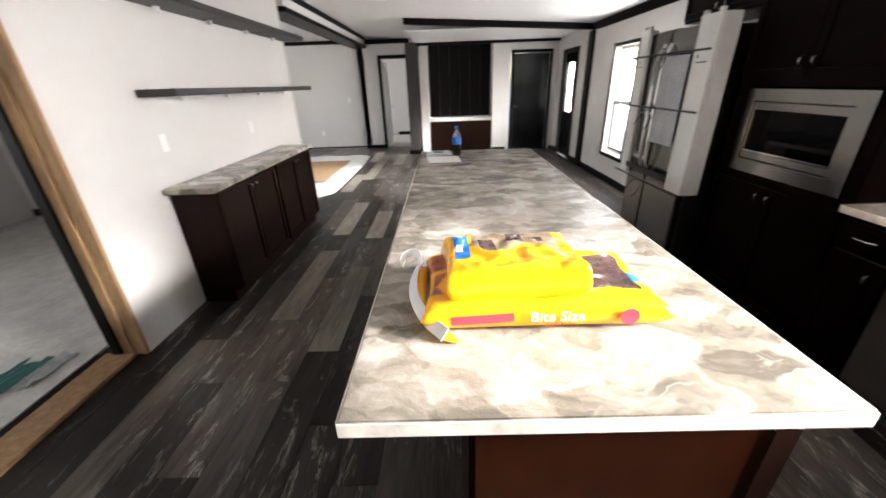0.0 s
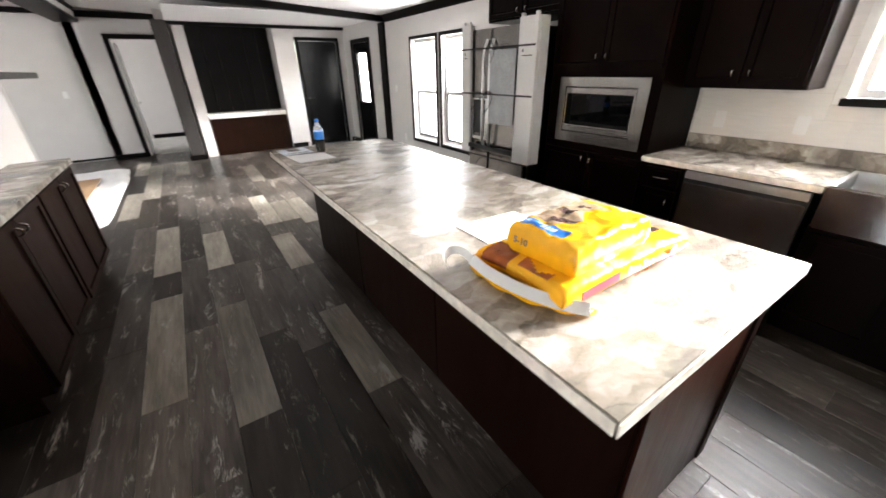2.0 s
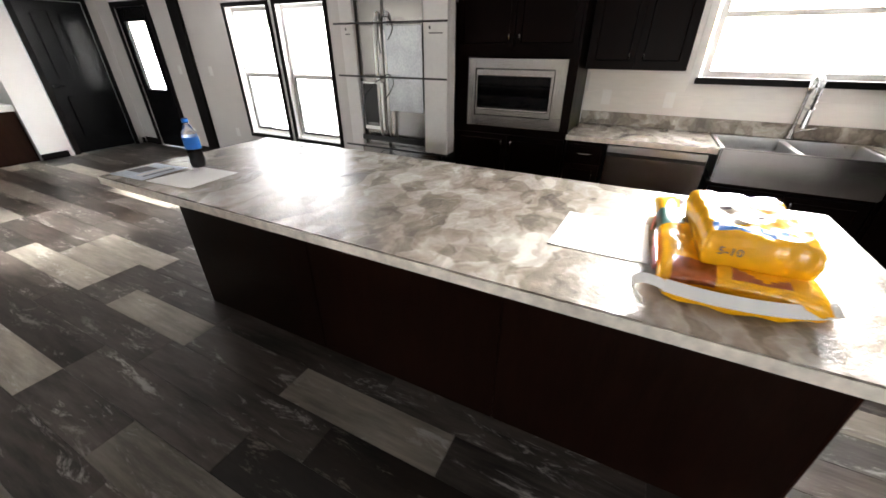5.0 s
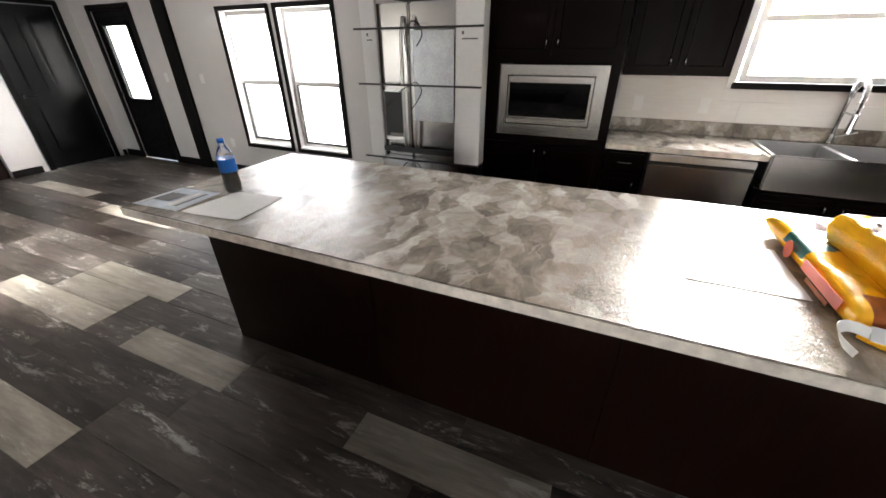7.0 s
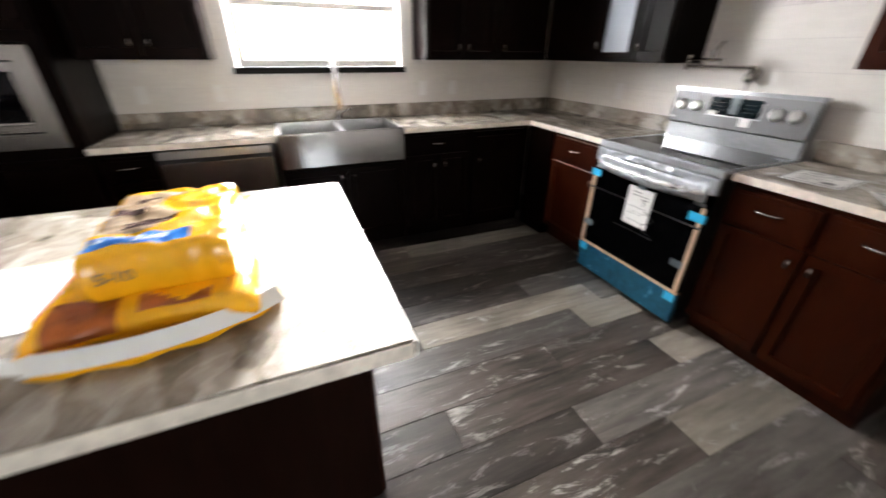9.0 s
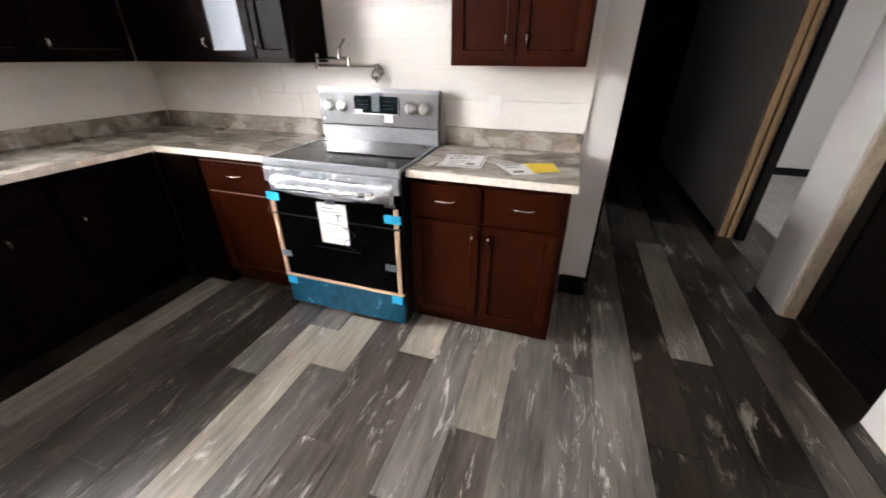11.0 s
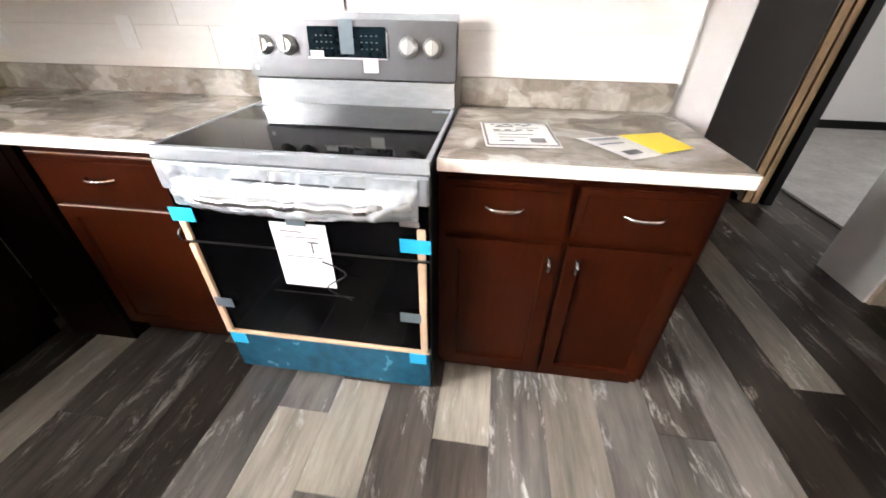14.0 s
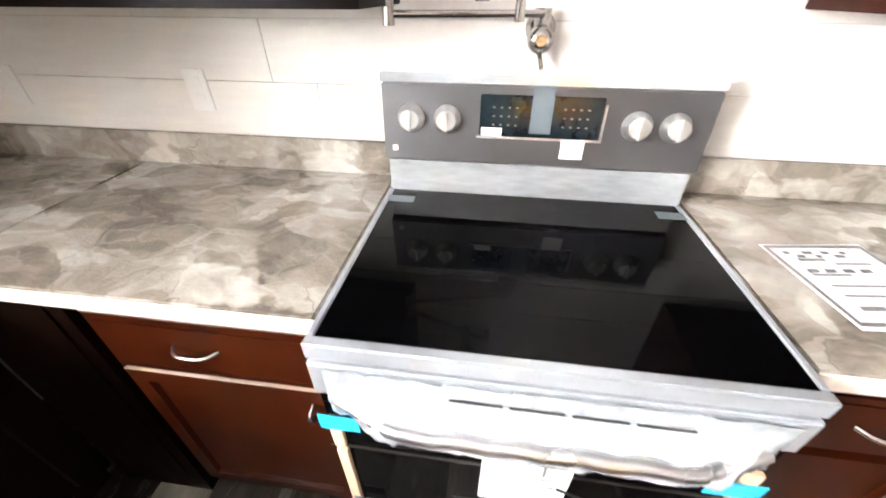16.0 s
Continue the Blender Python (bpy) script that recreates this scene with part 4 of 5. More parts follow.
        falls = (((.0, 0), (-.05, -.02), (-.09, -.07), (-.12, -.12)), ((.0, 0), (-.06, -.03), (-.12, -.08), (-.18, -.14)), ((.0, 0), (-.01, -.06), (.0, -.13), (.02, -.21)))[k]
        t3 = tube("strap_tail", smooth([F.p(.43 + a, .078 + .008 * i, z + b) for i, (a, b) in enumerate(falls)]), .0042, BLACK, res=1)
        t3.parent = ob


fridge()
# cabinet over the fridge
cabinet("upper_cabinet", Face(3.30, 4.56, "-x"), .96, 1.9, 2.30, .45, [("door", .02, .48, 1.92, 2.28, .44, 1.97, True), ("door", .5, .96, 1.92, 2.28, .54, 1.97, True)], "espresso cabinet above the refrigerator", ESPRESSO, "upper cabinets", toe=False)


def uppers():
    z0, z1 = 1.35, 2.30
    cabinet("upper_cabinet", Face(3.45, 2.615, "-x"), .67, z0, z1, .31, [("door", .02, .33, z0 + .02, z1 - .02, .29, z0 + .09, True), ("door", .34, .65, z0 + .02, z1 - .02, .38, z0 + .09, True)], "espresso upper cabinet with two doors beside the kitchen window", ESPRESSO, "upper cabinets", toe=False)
    cabinet("upper_cabinet", Face(3.45, .50, "-x"), .60, z0, z1, .31, [("door", .02, .295, z0 + .02, z1 - .02, .26, z0 + .09, True), ("door", .305, .58, z0 + .02, z1 - .02, .34, z0 + .09, True)], "espresso upper cabinet with two doors on the window wall", ESPRESSO, "upper cabinets", toe=False)
    cabinet("upper_cabinet", Face(3.45, -.10, "-x"), .50, z0, z1, .31, [("door", .02, .48, z0 + .02, z1 - .02, .06, z0 + .09, True)], "espresso corner upper cabinet on the window wall", ESPRESSO, "upper cabinets", toe=False)
    F = Face(3.45, -.60, "+y")
    top = cabinet("glass_front_cabinet", F, 1.19, z0, z1, .31, [("door", .96, 1.17, z0 + .02, z1 - .02, .99, z0 + .09, True)], "espresso upper cabinet with a glass door", ESPRESSO, "upper cabinets", toe=False)
    d = place(ring("door", F, .60, .95, z0 + .02, z1 - .02, (.06, .06, .04, .06), 0, .02, ESPRESSO), top)
    place(block("glass", [F.box(.66, .89, z0 + .06, z1 - .08, .002, .008)], GLASSGLARE, label="glass pane with its reflection given as a pale colour"), top, d)
    bar_handle(F, .63, z0 + .1, .045, True, top, d)
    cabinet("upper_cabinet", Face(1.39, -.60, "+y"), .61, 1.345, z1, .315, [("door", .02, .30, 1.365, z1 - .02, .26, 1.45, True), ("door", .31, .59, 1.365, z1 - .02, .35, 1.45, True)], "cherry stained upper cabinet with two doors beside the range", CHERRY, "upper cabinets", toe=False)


uppers()


def range_side():
    F = Face(3.15, -.34, "+y")
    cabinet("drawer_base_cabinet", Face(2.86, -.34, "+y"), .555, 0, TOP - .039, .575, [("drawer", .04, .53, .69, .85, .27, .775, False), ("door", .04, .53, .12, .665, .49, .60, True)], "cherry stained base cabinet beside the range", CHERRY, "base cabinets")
    for top in [o for o in scene.objects if o.name.startswith("drawer_base_cabinet") and not o.parent]:
        # thin pale strips painted in as light caught on the top edges
        for v in (.8505, .6655):
            place(block("edge_glint", [F.box(.33, .82, v, v + .0014, .012, .0205)], EDGEGLINT, label="pale strip added as the highlight on the front's top edge"), top)
    filler = block("corner_filler", [(2.862, 3.178, -.90, -.3225, .0, TOP - .039)], ESPRESSO)
    tagged(filler, "espresso corner filler between base cabinets", "cabinet")
    block("filler_face", [(2.90, 3.15, -.322, -.318, .115, .865)], ESPRESSO, filler, bevel=0.002)
    G = Face(1.515, -.34, "+y")
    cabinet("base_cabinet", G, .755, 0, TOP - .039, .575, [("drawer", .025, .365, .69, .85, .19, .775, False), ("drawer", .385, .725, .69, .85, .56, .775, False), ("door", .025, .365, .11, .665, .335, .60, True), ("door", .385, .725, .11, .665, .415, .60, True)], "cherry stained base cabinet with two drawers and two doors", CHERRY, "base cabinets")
    counter("range_countertop", [(2.303, 3.144, BY + .012, -.305)], "stone-look laminate countertop in the kitchen corner", bevel=0.004, bands=[(2.303, 3.140, -.3055, -.302)])
    counter("side_countertop", [(.735, 1.513, BY + .012, -.305)], "stone-look laminate countertop beside the range with two leaflets on it", bevel=0.004, bands=[(.735, 1.513, -.3055, -.302)])
    for a, b in ((2.305, 3.739), (.735, 1.513)):
        ob = block("backsplash", [(a, b, BY + .011, BY + .030, TOP + .001, 1.016)], LAMINATE, bevel=0.003)
        tagged(ob, "low stone-look laminate upstand behind the counter", "backsplash")
    structure("trim_splash_end", [(.722, .732, BY + .0005, BY + .014, 0.0, 2.3)], BOARD, 0.001)


range_side()


def electric_range():
    x0, x1, yf, yb = 1.522, 2.298, -.245, -.86
    top = thing("electric_range", ((x0 + x1) / 2, (yf + yb) / 2, 0), "new stainless electric range, still taped, with black glass cooktop", "range")
    F = Face(x1, yf, "+y")
    w = x1 - x0
    place(block("body", [(x0 + .004, x1 - .004, yb + .02, yf - .03, .03, TOP - .012)], DARKSTEEL), top)
    ck = place(block("cooktop_frame", [(x0, x1, yf - .022, yf, TOP - .03, TOP + .006), (x0, x0 + .014, yb + .045, yf - .022, TOP - .012, TOP + .006), (x1 - .014, x1, yb + .045, yf - .022, TOP - .012, TOP + .006)], FRONTFILM, bevel=0.003), top)
    place(block("cooktop_glass", [(x0 + .0145, x1 - .0145, yb + .05, yf - .0225, TOP - .011, TOP + .004)], BLACKGLASS, bevel=0.001), top)
    # backguard: sloped riser, tilted control panel
    bm = bmesh.new()
    prof = [(yb + .005, .90), (yb + .05, .90), (yb + .045, 1.005), (yb + .02, 1.008), (yb + .005, 1.0)]
    a, b = [bm.verts.new((x0 + .006, y, z)) for y, z in prof], [bm.verts.new((x1 - .006, y, z)) for y, z in prof]
    bm.faces.new(a), bm.faces.new(b[::-1])
    for k in range(len(prof)):
        bm.faces.new((a[k], b[k], b[(k + 1) % 5], a[(k + 1) % 5]))
    place(link("riser", bm, RISERFILM), top)
    tilt = pose(0, yb + .048, 1.012, 5, 0, 0)
    panel_parts = []
    def pb(name, u0, u1, v0, v1, d0, d1, mat, parent=None, bevel=0.002, label=""):
        bm = bmesh.new()
        add_box(bm, u0, u1, d0, d1, v0, v1, bevel=bevel)
        bm.transform(tilt)
        return place(link(name, bm, mat, label=label), top, parent)
    pan = pb("control_panel", x0, x1, 0, .185, -.03, .012, PANELSTEEL, bevel=0.004)
    pb("top_cap", x0 - .003, x1 + .003, .1855, .206, -.028, .010, RISERFILM, pan)
    pb("display", 1.77, 2.055, .07, .165, .0121, .016, DISPLAY, pan, label="dark touch display under film")
    pb("display_bezel", 1.763, 2.062, .064, .069, .0121, .018, RSTEEL, pan, 0.001)
    pb("display_bezel", 1.763, 1.768, .0692, .150, .0121, .018, RSTEEL, pan, 0.001)
    pb("sticker", 1.80, 1.855, .022, .068, .0185, .0195, PAPER, pan, 0.0, "white square sticker")
    pb("sticker", 2.0, 2.05, .07, .09, .0165, .0175, PAPER, pan, 0.0, "white sticker on the display")
    pb("tape", 1.885, 1.935, .08, .186, .0195, .0203, GREYTAPE, pan, 0.0, "clear grey tape")
    for r in range(3):
        for c in range(4):
            for base in (1.80, 1.965):
                pb("button_mark", base + c * .018, base + c * .018 + .006, .095 + r * .02, .099 + r * .02, .0162, .0168, PRINT, pan, 0.0)
    for x in (1.605, 1.69, 2.135, 2.225):
        k = lathe("knob", [(.034, 0), (.034, .006), (.028, .010), (.026, .026), (.022, .03)], KNOB, sides=28)
        k.data.transform(tilt @ Matrix.Translation((x, .0122, .105)) @ pose(0, 0, 0, -90, 0, 0))
        place(k, top, pan)
        pb("knob_grip", x - .005, x + .005, .081, .129, .040, .052, KNOB, pan, 0.002)
    for u0, u1 in ((1.535, 1.60), (2.215, 2.285)):
        place(block("clear_tape", [(u0, u1, yb + .09, yb + .125, TOP + .0045, TOP + .0052)], GREYTAPE, label="clear grey packing tape"), top)
    pb("brand_mark", 2.262, 2.276, .022, .036, .0122, .013, WHITEPL, pan, 0.0)
    pb("brand_mark", 2.24, 2.258, .026, .03, .0122, .013, PRINT, pan, 0.0)
    # front: control bar under film, handle, glass door, drawer
    place(block("front_band", [F.box(.002, w - .002, .80, .882, -.03, .006)], FRONTFILM, bevel=0.004), top)
    pts = [F.p(.05 + (w - .10) * k / 24, .012 + .045 * min(1, 6 * min(k, 24 - k) / 24) , .80 + .004 * math.sin(k * 1.9)) for k in range(25)]
    hd = place(tube("door_handle", pts, .014, RSTEEL), top)
    bm = bmesh.new()
    nu, nv = 90, 14
    grid = []
    rnd = random.Random(4)
    for j in range(nv + 1):
        row = []
        for i in range(nu + 1):
            u = .03 + (w - .06) * i / nu
            v = .757 + .117 * j / nv + (.022 * math.sin(i / nu * math.pi) * -(1 - j / nv))
            d = .010 + .058 * math.sin(math.pi * min(1, j / nv / .68)) * min(1, 7 * min(i, nu - i) / nu) + .007 * noise.noise(Vector((i * .24, j * .3, 0))) + .004 * noise.noise(Vector((i * .6, j * .22, 7)))
            row.append(bm.verts.new(F.p(u, d, v)))
        grid.append(row)
    for j in range(nv):
        for i in range(nu):
            bm.faces.new((grid[j][i], grid[j][i + 1], grid[j + 1][i + 1], grid[j + 1][i])).smooth = True
    film = WRAP
    place(link("handle_film", bm, film, label="crinkled clear protective film over the handle"), top, hd)
    place(block("vent_slot", [F.box(a, a + .085, v, v + .0045, .017, .0205) for a, v in ((.24, .846), (.335, .845), (.43, .844), (.525, .843))], BLACK, bevel=0.001), top)
    dr = place(block("oven_door", [F.box(.006, w - .006, .235, .795, -.03, .0)], OVENGLASS, bevel=0.004), top)
    place(block("door_slot", [F.box(.2, w - .2, .775, .779, .0005, .003)], DARKSTEEL), top, dr)
    place(block("rack_line", [F.box(.25, w - .25, .45, .453, .0005, .002)], DARKSTEEL), top, dr)
    place(block("strap", [F.box(.0, w, .62, .626, .003, .006)], DARKSTEEL, label="grey packing strap across the oven door"), top, dr)
    for u in (.012, w - .036):
        place(block("corner_strip", [F.box(u, u + .024, .24, .615, .0005, .012), F.box(u, u + .024, .63, .73, .0005, .012)], PINE, bevel=0.002, label="pale wood packing strip"), top, dr)
    place(block("manual_sheet", [F.box(.305, .475, .49, .72, .007, .009)], PAPER, bevel=0.0, label="white instruction sheet taped on the oven door"), top, dr)
    place(block("sheet_print", [F.box(.33, .40, .69, .694, .0092, .0098), F.box(.33, .45, .672, .675, .0092, .0098), F.box(.42, .426, .62, .66, .0092, .0098), F.box(.41, .445, .655, .661, .0092, .0098), F.box(.33, .45, .603, .606, .0092, .0098), F.box(.33, .45, .575, .577, .0092, .0098), F.box(.33, .42, .56, .562, .0092, .0098), F.box(.34, .45, .52, .522, .0092, .0098)], INK), top, dr)
    tie = [F.p(.45 + .05 * math.sin(k * .7) + .01 * k, .02 + .004 * k, .60 - .012 * k) for k in range(10)]
    place(tube("cable_tie", tie, .0025, BLACK, label="loose black cable tie"), top, dr)
    for u0, u1, v0, v1 in ((-.002, .075, .70, .745), (w - .085, w + .004, .655, .70)):
        place(block("blue_tape", [F.box(u0, u1, v0, v1, .0122, .0142)], BLUETAPE, bevel=0.0, label="bright blue painter's tape"), top, dr)
    for u0, u1, v0, v1 in ((.36, .42, .715, .745), (.02, .085, .36, .40), (w - .10, w - .03, .38, .42)):
        place(block("clear_tape", [F.box(u0, u1, v0, v1, .0125, .0138)], GREYTAPE, bevel=0.0, label="clear grey packing tape"), top, dr)
    place(block("foil_tag", [F.box(w - .085, w - .03, .735, .75, .0005, .006)], RSTEEL, bevel=0.001), top, dr)
    dw = place(block("storage_drawer", [F.box(.006, w - .006, .03, .222, -.03, .0)], BLUEFILM, bevel=0.005, label="storage drawer under blue protective film"), top)
    place(block("drawer_strip", [F.box(.006, w - .006, .222, .234, -.02, .008)], PINE, bevel=0.002, label="pale wood packing strip"), top, dw)
    for u0, u1 in ((.01, .07), (w - .08, w - .02)):
        place(block("blue_tape", [F.box(u0, u1, .165, .215, .0005, .003)], BLUETAPE, label="bright blue painter's tape"), top, dw)
    for x in (x0 + .05, x1 - .05):
        for y in (yb + .08, yf - .08):
            place(rod("foot", (x, y, 0), (x, y, .03), .018, BLACK), top)


electric_range()


def pot_filler():
    top = thing("pot_filler", (1.93, BY + .009, 1.31), "folding nickel pot filler tap on the wall above the range", "tap")
    place(lathe("wall_flange", [(.034, 0), (.034, .008), (.026, .014), (.02, .03)], NICKEL), top).data.transform(pose(1.93, BY + .0095, 1.305, -90, 0, 0))
    place(rod("valve_body", (1.93, BY + .04, 1.265), (1.93, BY + .04, 1.345), .019, NICKEL), top)
    place(lathe("valve_bonnet", [(.021, 0), (.029, .006), (.030, .022), (.024, .034), (.012, .040)], NICKEL), top).data.transform(pose(1.93, BY + .038, 1.285, -90, 0, 0))
    place(rod("valve_lever", (1.93, BY + .045, 1.262), (1.92, BY + .07, 1.225), .006, NICKEL), top)
    place(rod("arm", (1.93, BY + .06, 1.335), (2.26, BY + .14, 1.335), .008, NICKEL), top)
    place(rod("arm", (2.26, BY + .14, 1.372), (1.99, BY + .24, 1.372), .008, NICKEL), top)
    place(rod("joint", (2.26, BY + .14, 1.315), (2.26, BY + .14, 1.395), .013, NICKEL), top)
    place(rod("valve_body", (2.06, BY + .21, 1.36), (2.06, BY + .21, 1.42), .014, NICKEL), top)
    place(rod("valve_lever", (2.06, BY + .21, 1.42), (2.0, BY + .25, 1.46), .006, NICKEL), top)
    place(rod("spout", (1.99, BY + .24, 1.38), (1.99, BY + .24, 1.33), .009, NICKEL), top)


pot_filler()

# ---- serving cabinets and shelves on the inner wall ----
def side_station():
    xw, xf = -.70, -.38
    y0, y1 = 3.38, 5.30
    n = 2
    w = (y1 - y0) / n
    for k in range(n):
        F = Face(xf, y0 + k * w, "+x")
        cabinet("sideboard_cabinet", F, w, 0, TOP - .039, .31, [("door", .02, w / 2 - .004, .12, .86, w / 2 - .04, .80, True), ("door", w / 2 + .004, w - .02, .12, .86, w / 2 + .04, .80, True)], "espresso two-door sideboard cabinet against the inner wall", LITWOOD, "sideboard cabinets")
    counter("sideboard_countertop", [(xw + .003, -.345, 3.33, 5.34)], "grey stone-look laminate top on the sideboard cabinets")
    for z, y1s in ((1.49, 5.96), (2.03, 5.96)):
        a = -.44
        top = thing("wall_shelf", (xw, 4.7, z), "thick dark wood floating shelf with small bracket pegs", "shelf", "wall shelves")
        for j in range(3):
            c = 3.40 + (y1s - 3.40) * j / 3
            place(block("shelf_board", [(xw + .002, a, c + .001, c + (y1s - 3.40) / 3 - .001, z, z + .045)], POST, bevel=0.004), top)
        for j in range(4):
            c = 3.75 + j * .6
            place(rod("bracket_peg", (xw + .06, c, z - .03), (xw + .06, c, z - .0005), .022, WHITEPL), top)


side_station()

# bench niche at the far end
def niche():
    top = thing("built_in_bench", (1.58, 10.2, 0), "low dark built-in bench cabinet with a pale top in the niche", "bench")
    place(block("body", [(.90, 2.325, 9.98, 10.40, 0, .70)], LITWOOD, bevel=0.003), top)
    place(block("bench_top", [(.88, 2.33, 9.95, 10.41, .70, .78)], WHITEPL, bevel=0.006, label="pale bench top"), top)
    top = thing("niche_panel", (1.58, 10.38, .8), "dark wood panelled back wall of the niche", "panel")
    for k in range(6):
        a = .90 + k * .238
        place(block("panel_board", [(a, a + .235, 10.385, 10.415, .785, 2.31)], TRIM, bevel=0.002), top)
    structure("wall_niche_cheek", [(.70, .88, 9.98, 10.42, 0, 2.325)], WALL)


niche()

# ---- small things ----
def plate(name, F, u, v, label, duplex=True, w=.07, h=.115):
    top = thing(name, F.p(u, 0, v), label, "outlet", "wall plates")
    p = place(block("cover_plate", [F.box(u - w / 2, u + w / 2, v - h / 2, v + h / 2, .0005, .006)], PLATE, bevel=0.002), top)
    for dv in ((-.022, .022) if duplex else (0,)):
        hh = .014 if duplex else .03
        place(block("socket" if duplex else "rocker", [F.box(u - .016, u + .016, v + dv - hh, v + dv + hh, .0062, .008)], PLATE, bevel=0.002), top)


WS = Face(WX - .0085, 0, "-x")
for y, z, dup in ((2.446, 1.13, True), (1.98, 1.13, False), (.14, 1.13, False), (.42, 1.13, True)):
    plate("outlet" if dup else "light_switch", WS, -y, z, "white outlet plate on the plank wall" if dup else "white switch plate on the plank wall", dup)
WB = Face(0, BY + .0085, "+y")
for x, z in ((2.872, 1.14), (1.224, 1.137), (3.50, 1.137)):
    plate("outlet", WB, -x, z, "white outlet plate on the plank wall beside the range")
WL = Face(-.70, 0, "+x")
for y, z in ((3.50, 1.20), (4.73, 1.18)):
    plate("outlet", WL, y, z, "white outlet plate above the sideboard")
WF = Face(0, 11.05, "-y")
for x, z, dup in ((-1.2, 1.2, False), (-2.0, .4, True)):
    plate("outlet" if dup else "light_switch", WF, x, z, "white wall plate on the far living room wall", dup)
WW = Face(WX, 0, "-x")
plate("light_switch", WW, -7.6, 1.2, "white switch plate beside the dark pilaster", False)
plate("outlet", WW, -7.35, .4, "white outlet plate beside the window")
plate("light_switch", WW, -8.3, 1.2, "white switch plate beside the entry door", False)


def sheet(name, pts, z, mat, label, category="paper", lines=()):
    """A sheet of paper with slightly curled edges; pts: its four corners."""
    bm = bmesh.new()
    n = 8
    P = [Vector((*p, 0)) for p in pts]
    rnd = random.Random(len(name) + int(pts[0][0] * 100))
    ph = rnd.uniform(0, 6)
    g, g2 = [], []
    for j in range(n + 1):
        for i in range(n + 1):
            u, v = i / n, j / n
            p = P[0].lerp(P[1], u).lerp(P[3].lerp(P[2], u), v)
            lift = .0012 + .003 * (abs(u - .5) * 2) ** 3 * (0.5 + 0.5 * math.sin(ph + v * 3))
            g.append(bm.verts.new((p.x, p.y, z + lift)))
            g2.append(bm.verts.new((p.x, p.y, z + lift + .0006)))
    for j in range(n):
        for i in range(n):
            k = j * (n + 1) + i
            bm.faces.new((g2[k], g2[k + 1], g2[k + n + 2], g2[k + n + 1]))
            bm.faces.new((g[k], g[k + n + 1], g[k + n + 2], g[k + 1]))
    top = link(name, bm, mat)
    tagged(top, label, category)
    def at(u, v):
        return P[0].lerp(P[1], u).lerp(P[3].lerp(P[2], u), v)
    for nm, u0, u1, v0, v1, m in lines:
        b2 = bmesh.new()
        lo = [b2.verts.new((*at(u, v).xy, z + .0046)) for u, v in ((u0, v0), (u1, v0), (u1, v1), (u0, v1))]
        hi = [b2.verts.new((*at(u, v).xy, z + .0050)) for u, v in ((u0, v0), (u1, v0), (u1, v1), (u0, v1))]
        b2.faces.new(lo[::-1]), b2.faces.new(hi)
        for k in range(4):
            b2.faces.new((lo[k], lo[(k + 1) % 4], hi[(k + 1) % 4], hi[k]))
        link(nm, b2, m, top)
    return top


T = TOP + .0005
sheet("paper_sheet", [(1.30, 2.36), (1.30, 2.06), (1.61, 2.06), (1.61, 2.34)], T, PAPER, "white sheet of paper on the island beside the bags")
sheet("paper_sheet", [(1.06, 4.24), (1.09, 3.94), (1.36, 3.97), (1.34, 4.23)], T, PAPER, "blank cream sheet of paper under the bottle on the island")
sheet("leaflet", [(1.045, 4.54), (1.06, 4.27), (1.29, 4.28), (1.27, 4.53)], T, BLUEPAPER, "pale blue printed leaflet at the end of the island", lines=[("print_block", .12, .5, .3, .7, INK), ("print_block", .6, .7, .15, .85, PAPER), ("print_block", .78, .84, .15, .85, INK), ("print_block", .04, .09, .1, .9, PAPER)])
sheet("instruction_leaflet", [(1.42, -.65), (1.20, -.68), (1.18, -.42), (1.39, -.40)], T, PAPER, "white leaflet with grey border in a clear sleeve on the counter", lines=[("print_border", .02, .98, .03, .065, MIDINK), ("print_border", .02, .98, .935, .97, MIDINK), ("print_border", .02, .05, .065, .935, MIDINK), ("print_border", .95, .98, .065, .935, MIDINK), ("print_block", .2, .45, .22, .25, MIDINK), ("print_block", .5, .82, .28, .30, MIDINK), ("print_block", .16, .5, .42, .44, MIDINK), ("print_block", .2, .7, .55, .57, MIDINK), ("print_block", .2, .6, .66, .68, MIDINK), ("print_block", .2, .4, .78, .82, MIDINK), ("print_block", .62, .82, .70, .85, MIDINK)] + [("print_block", .14 + .09 * k, .19 + .09 * k + .02 * (k % 3), .12 + .05 * (k % 2), .155 + .05 * (k % 2), INK) for k in range(7)] + [("print_block", .16 + .16 * k, .25 + .16 * k, .36, .40, INK) for k in range(4)])
sheet("energy_label", [(1.13, -.52), (.86, -.62), (.82, -.47), (1.02, -.35)], T, PAPER, "yellow and white energy label leaflet on the counter", lines=[("yellow_panel", .48, .99, .02, .98, YELLOWPAPER), ("print_block", .06, .4, .1, .2, GREYTAPE), ("print_block", .06, .35, .35, .4, GREYTAPE), ("print_block", .1, .3, .7, .85, INK)])


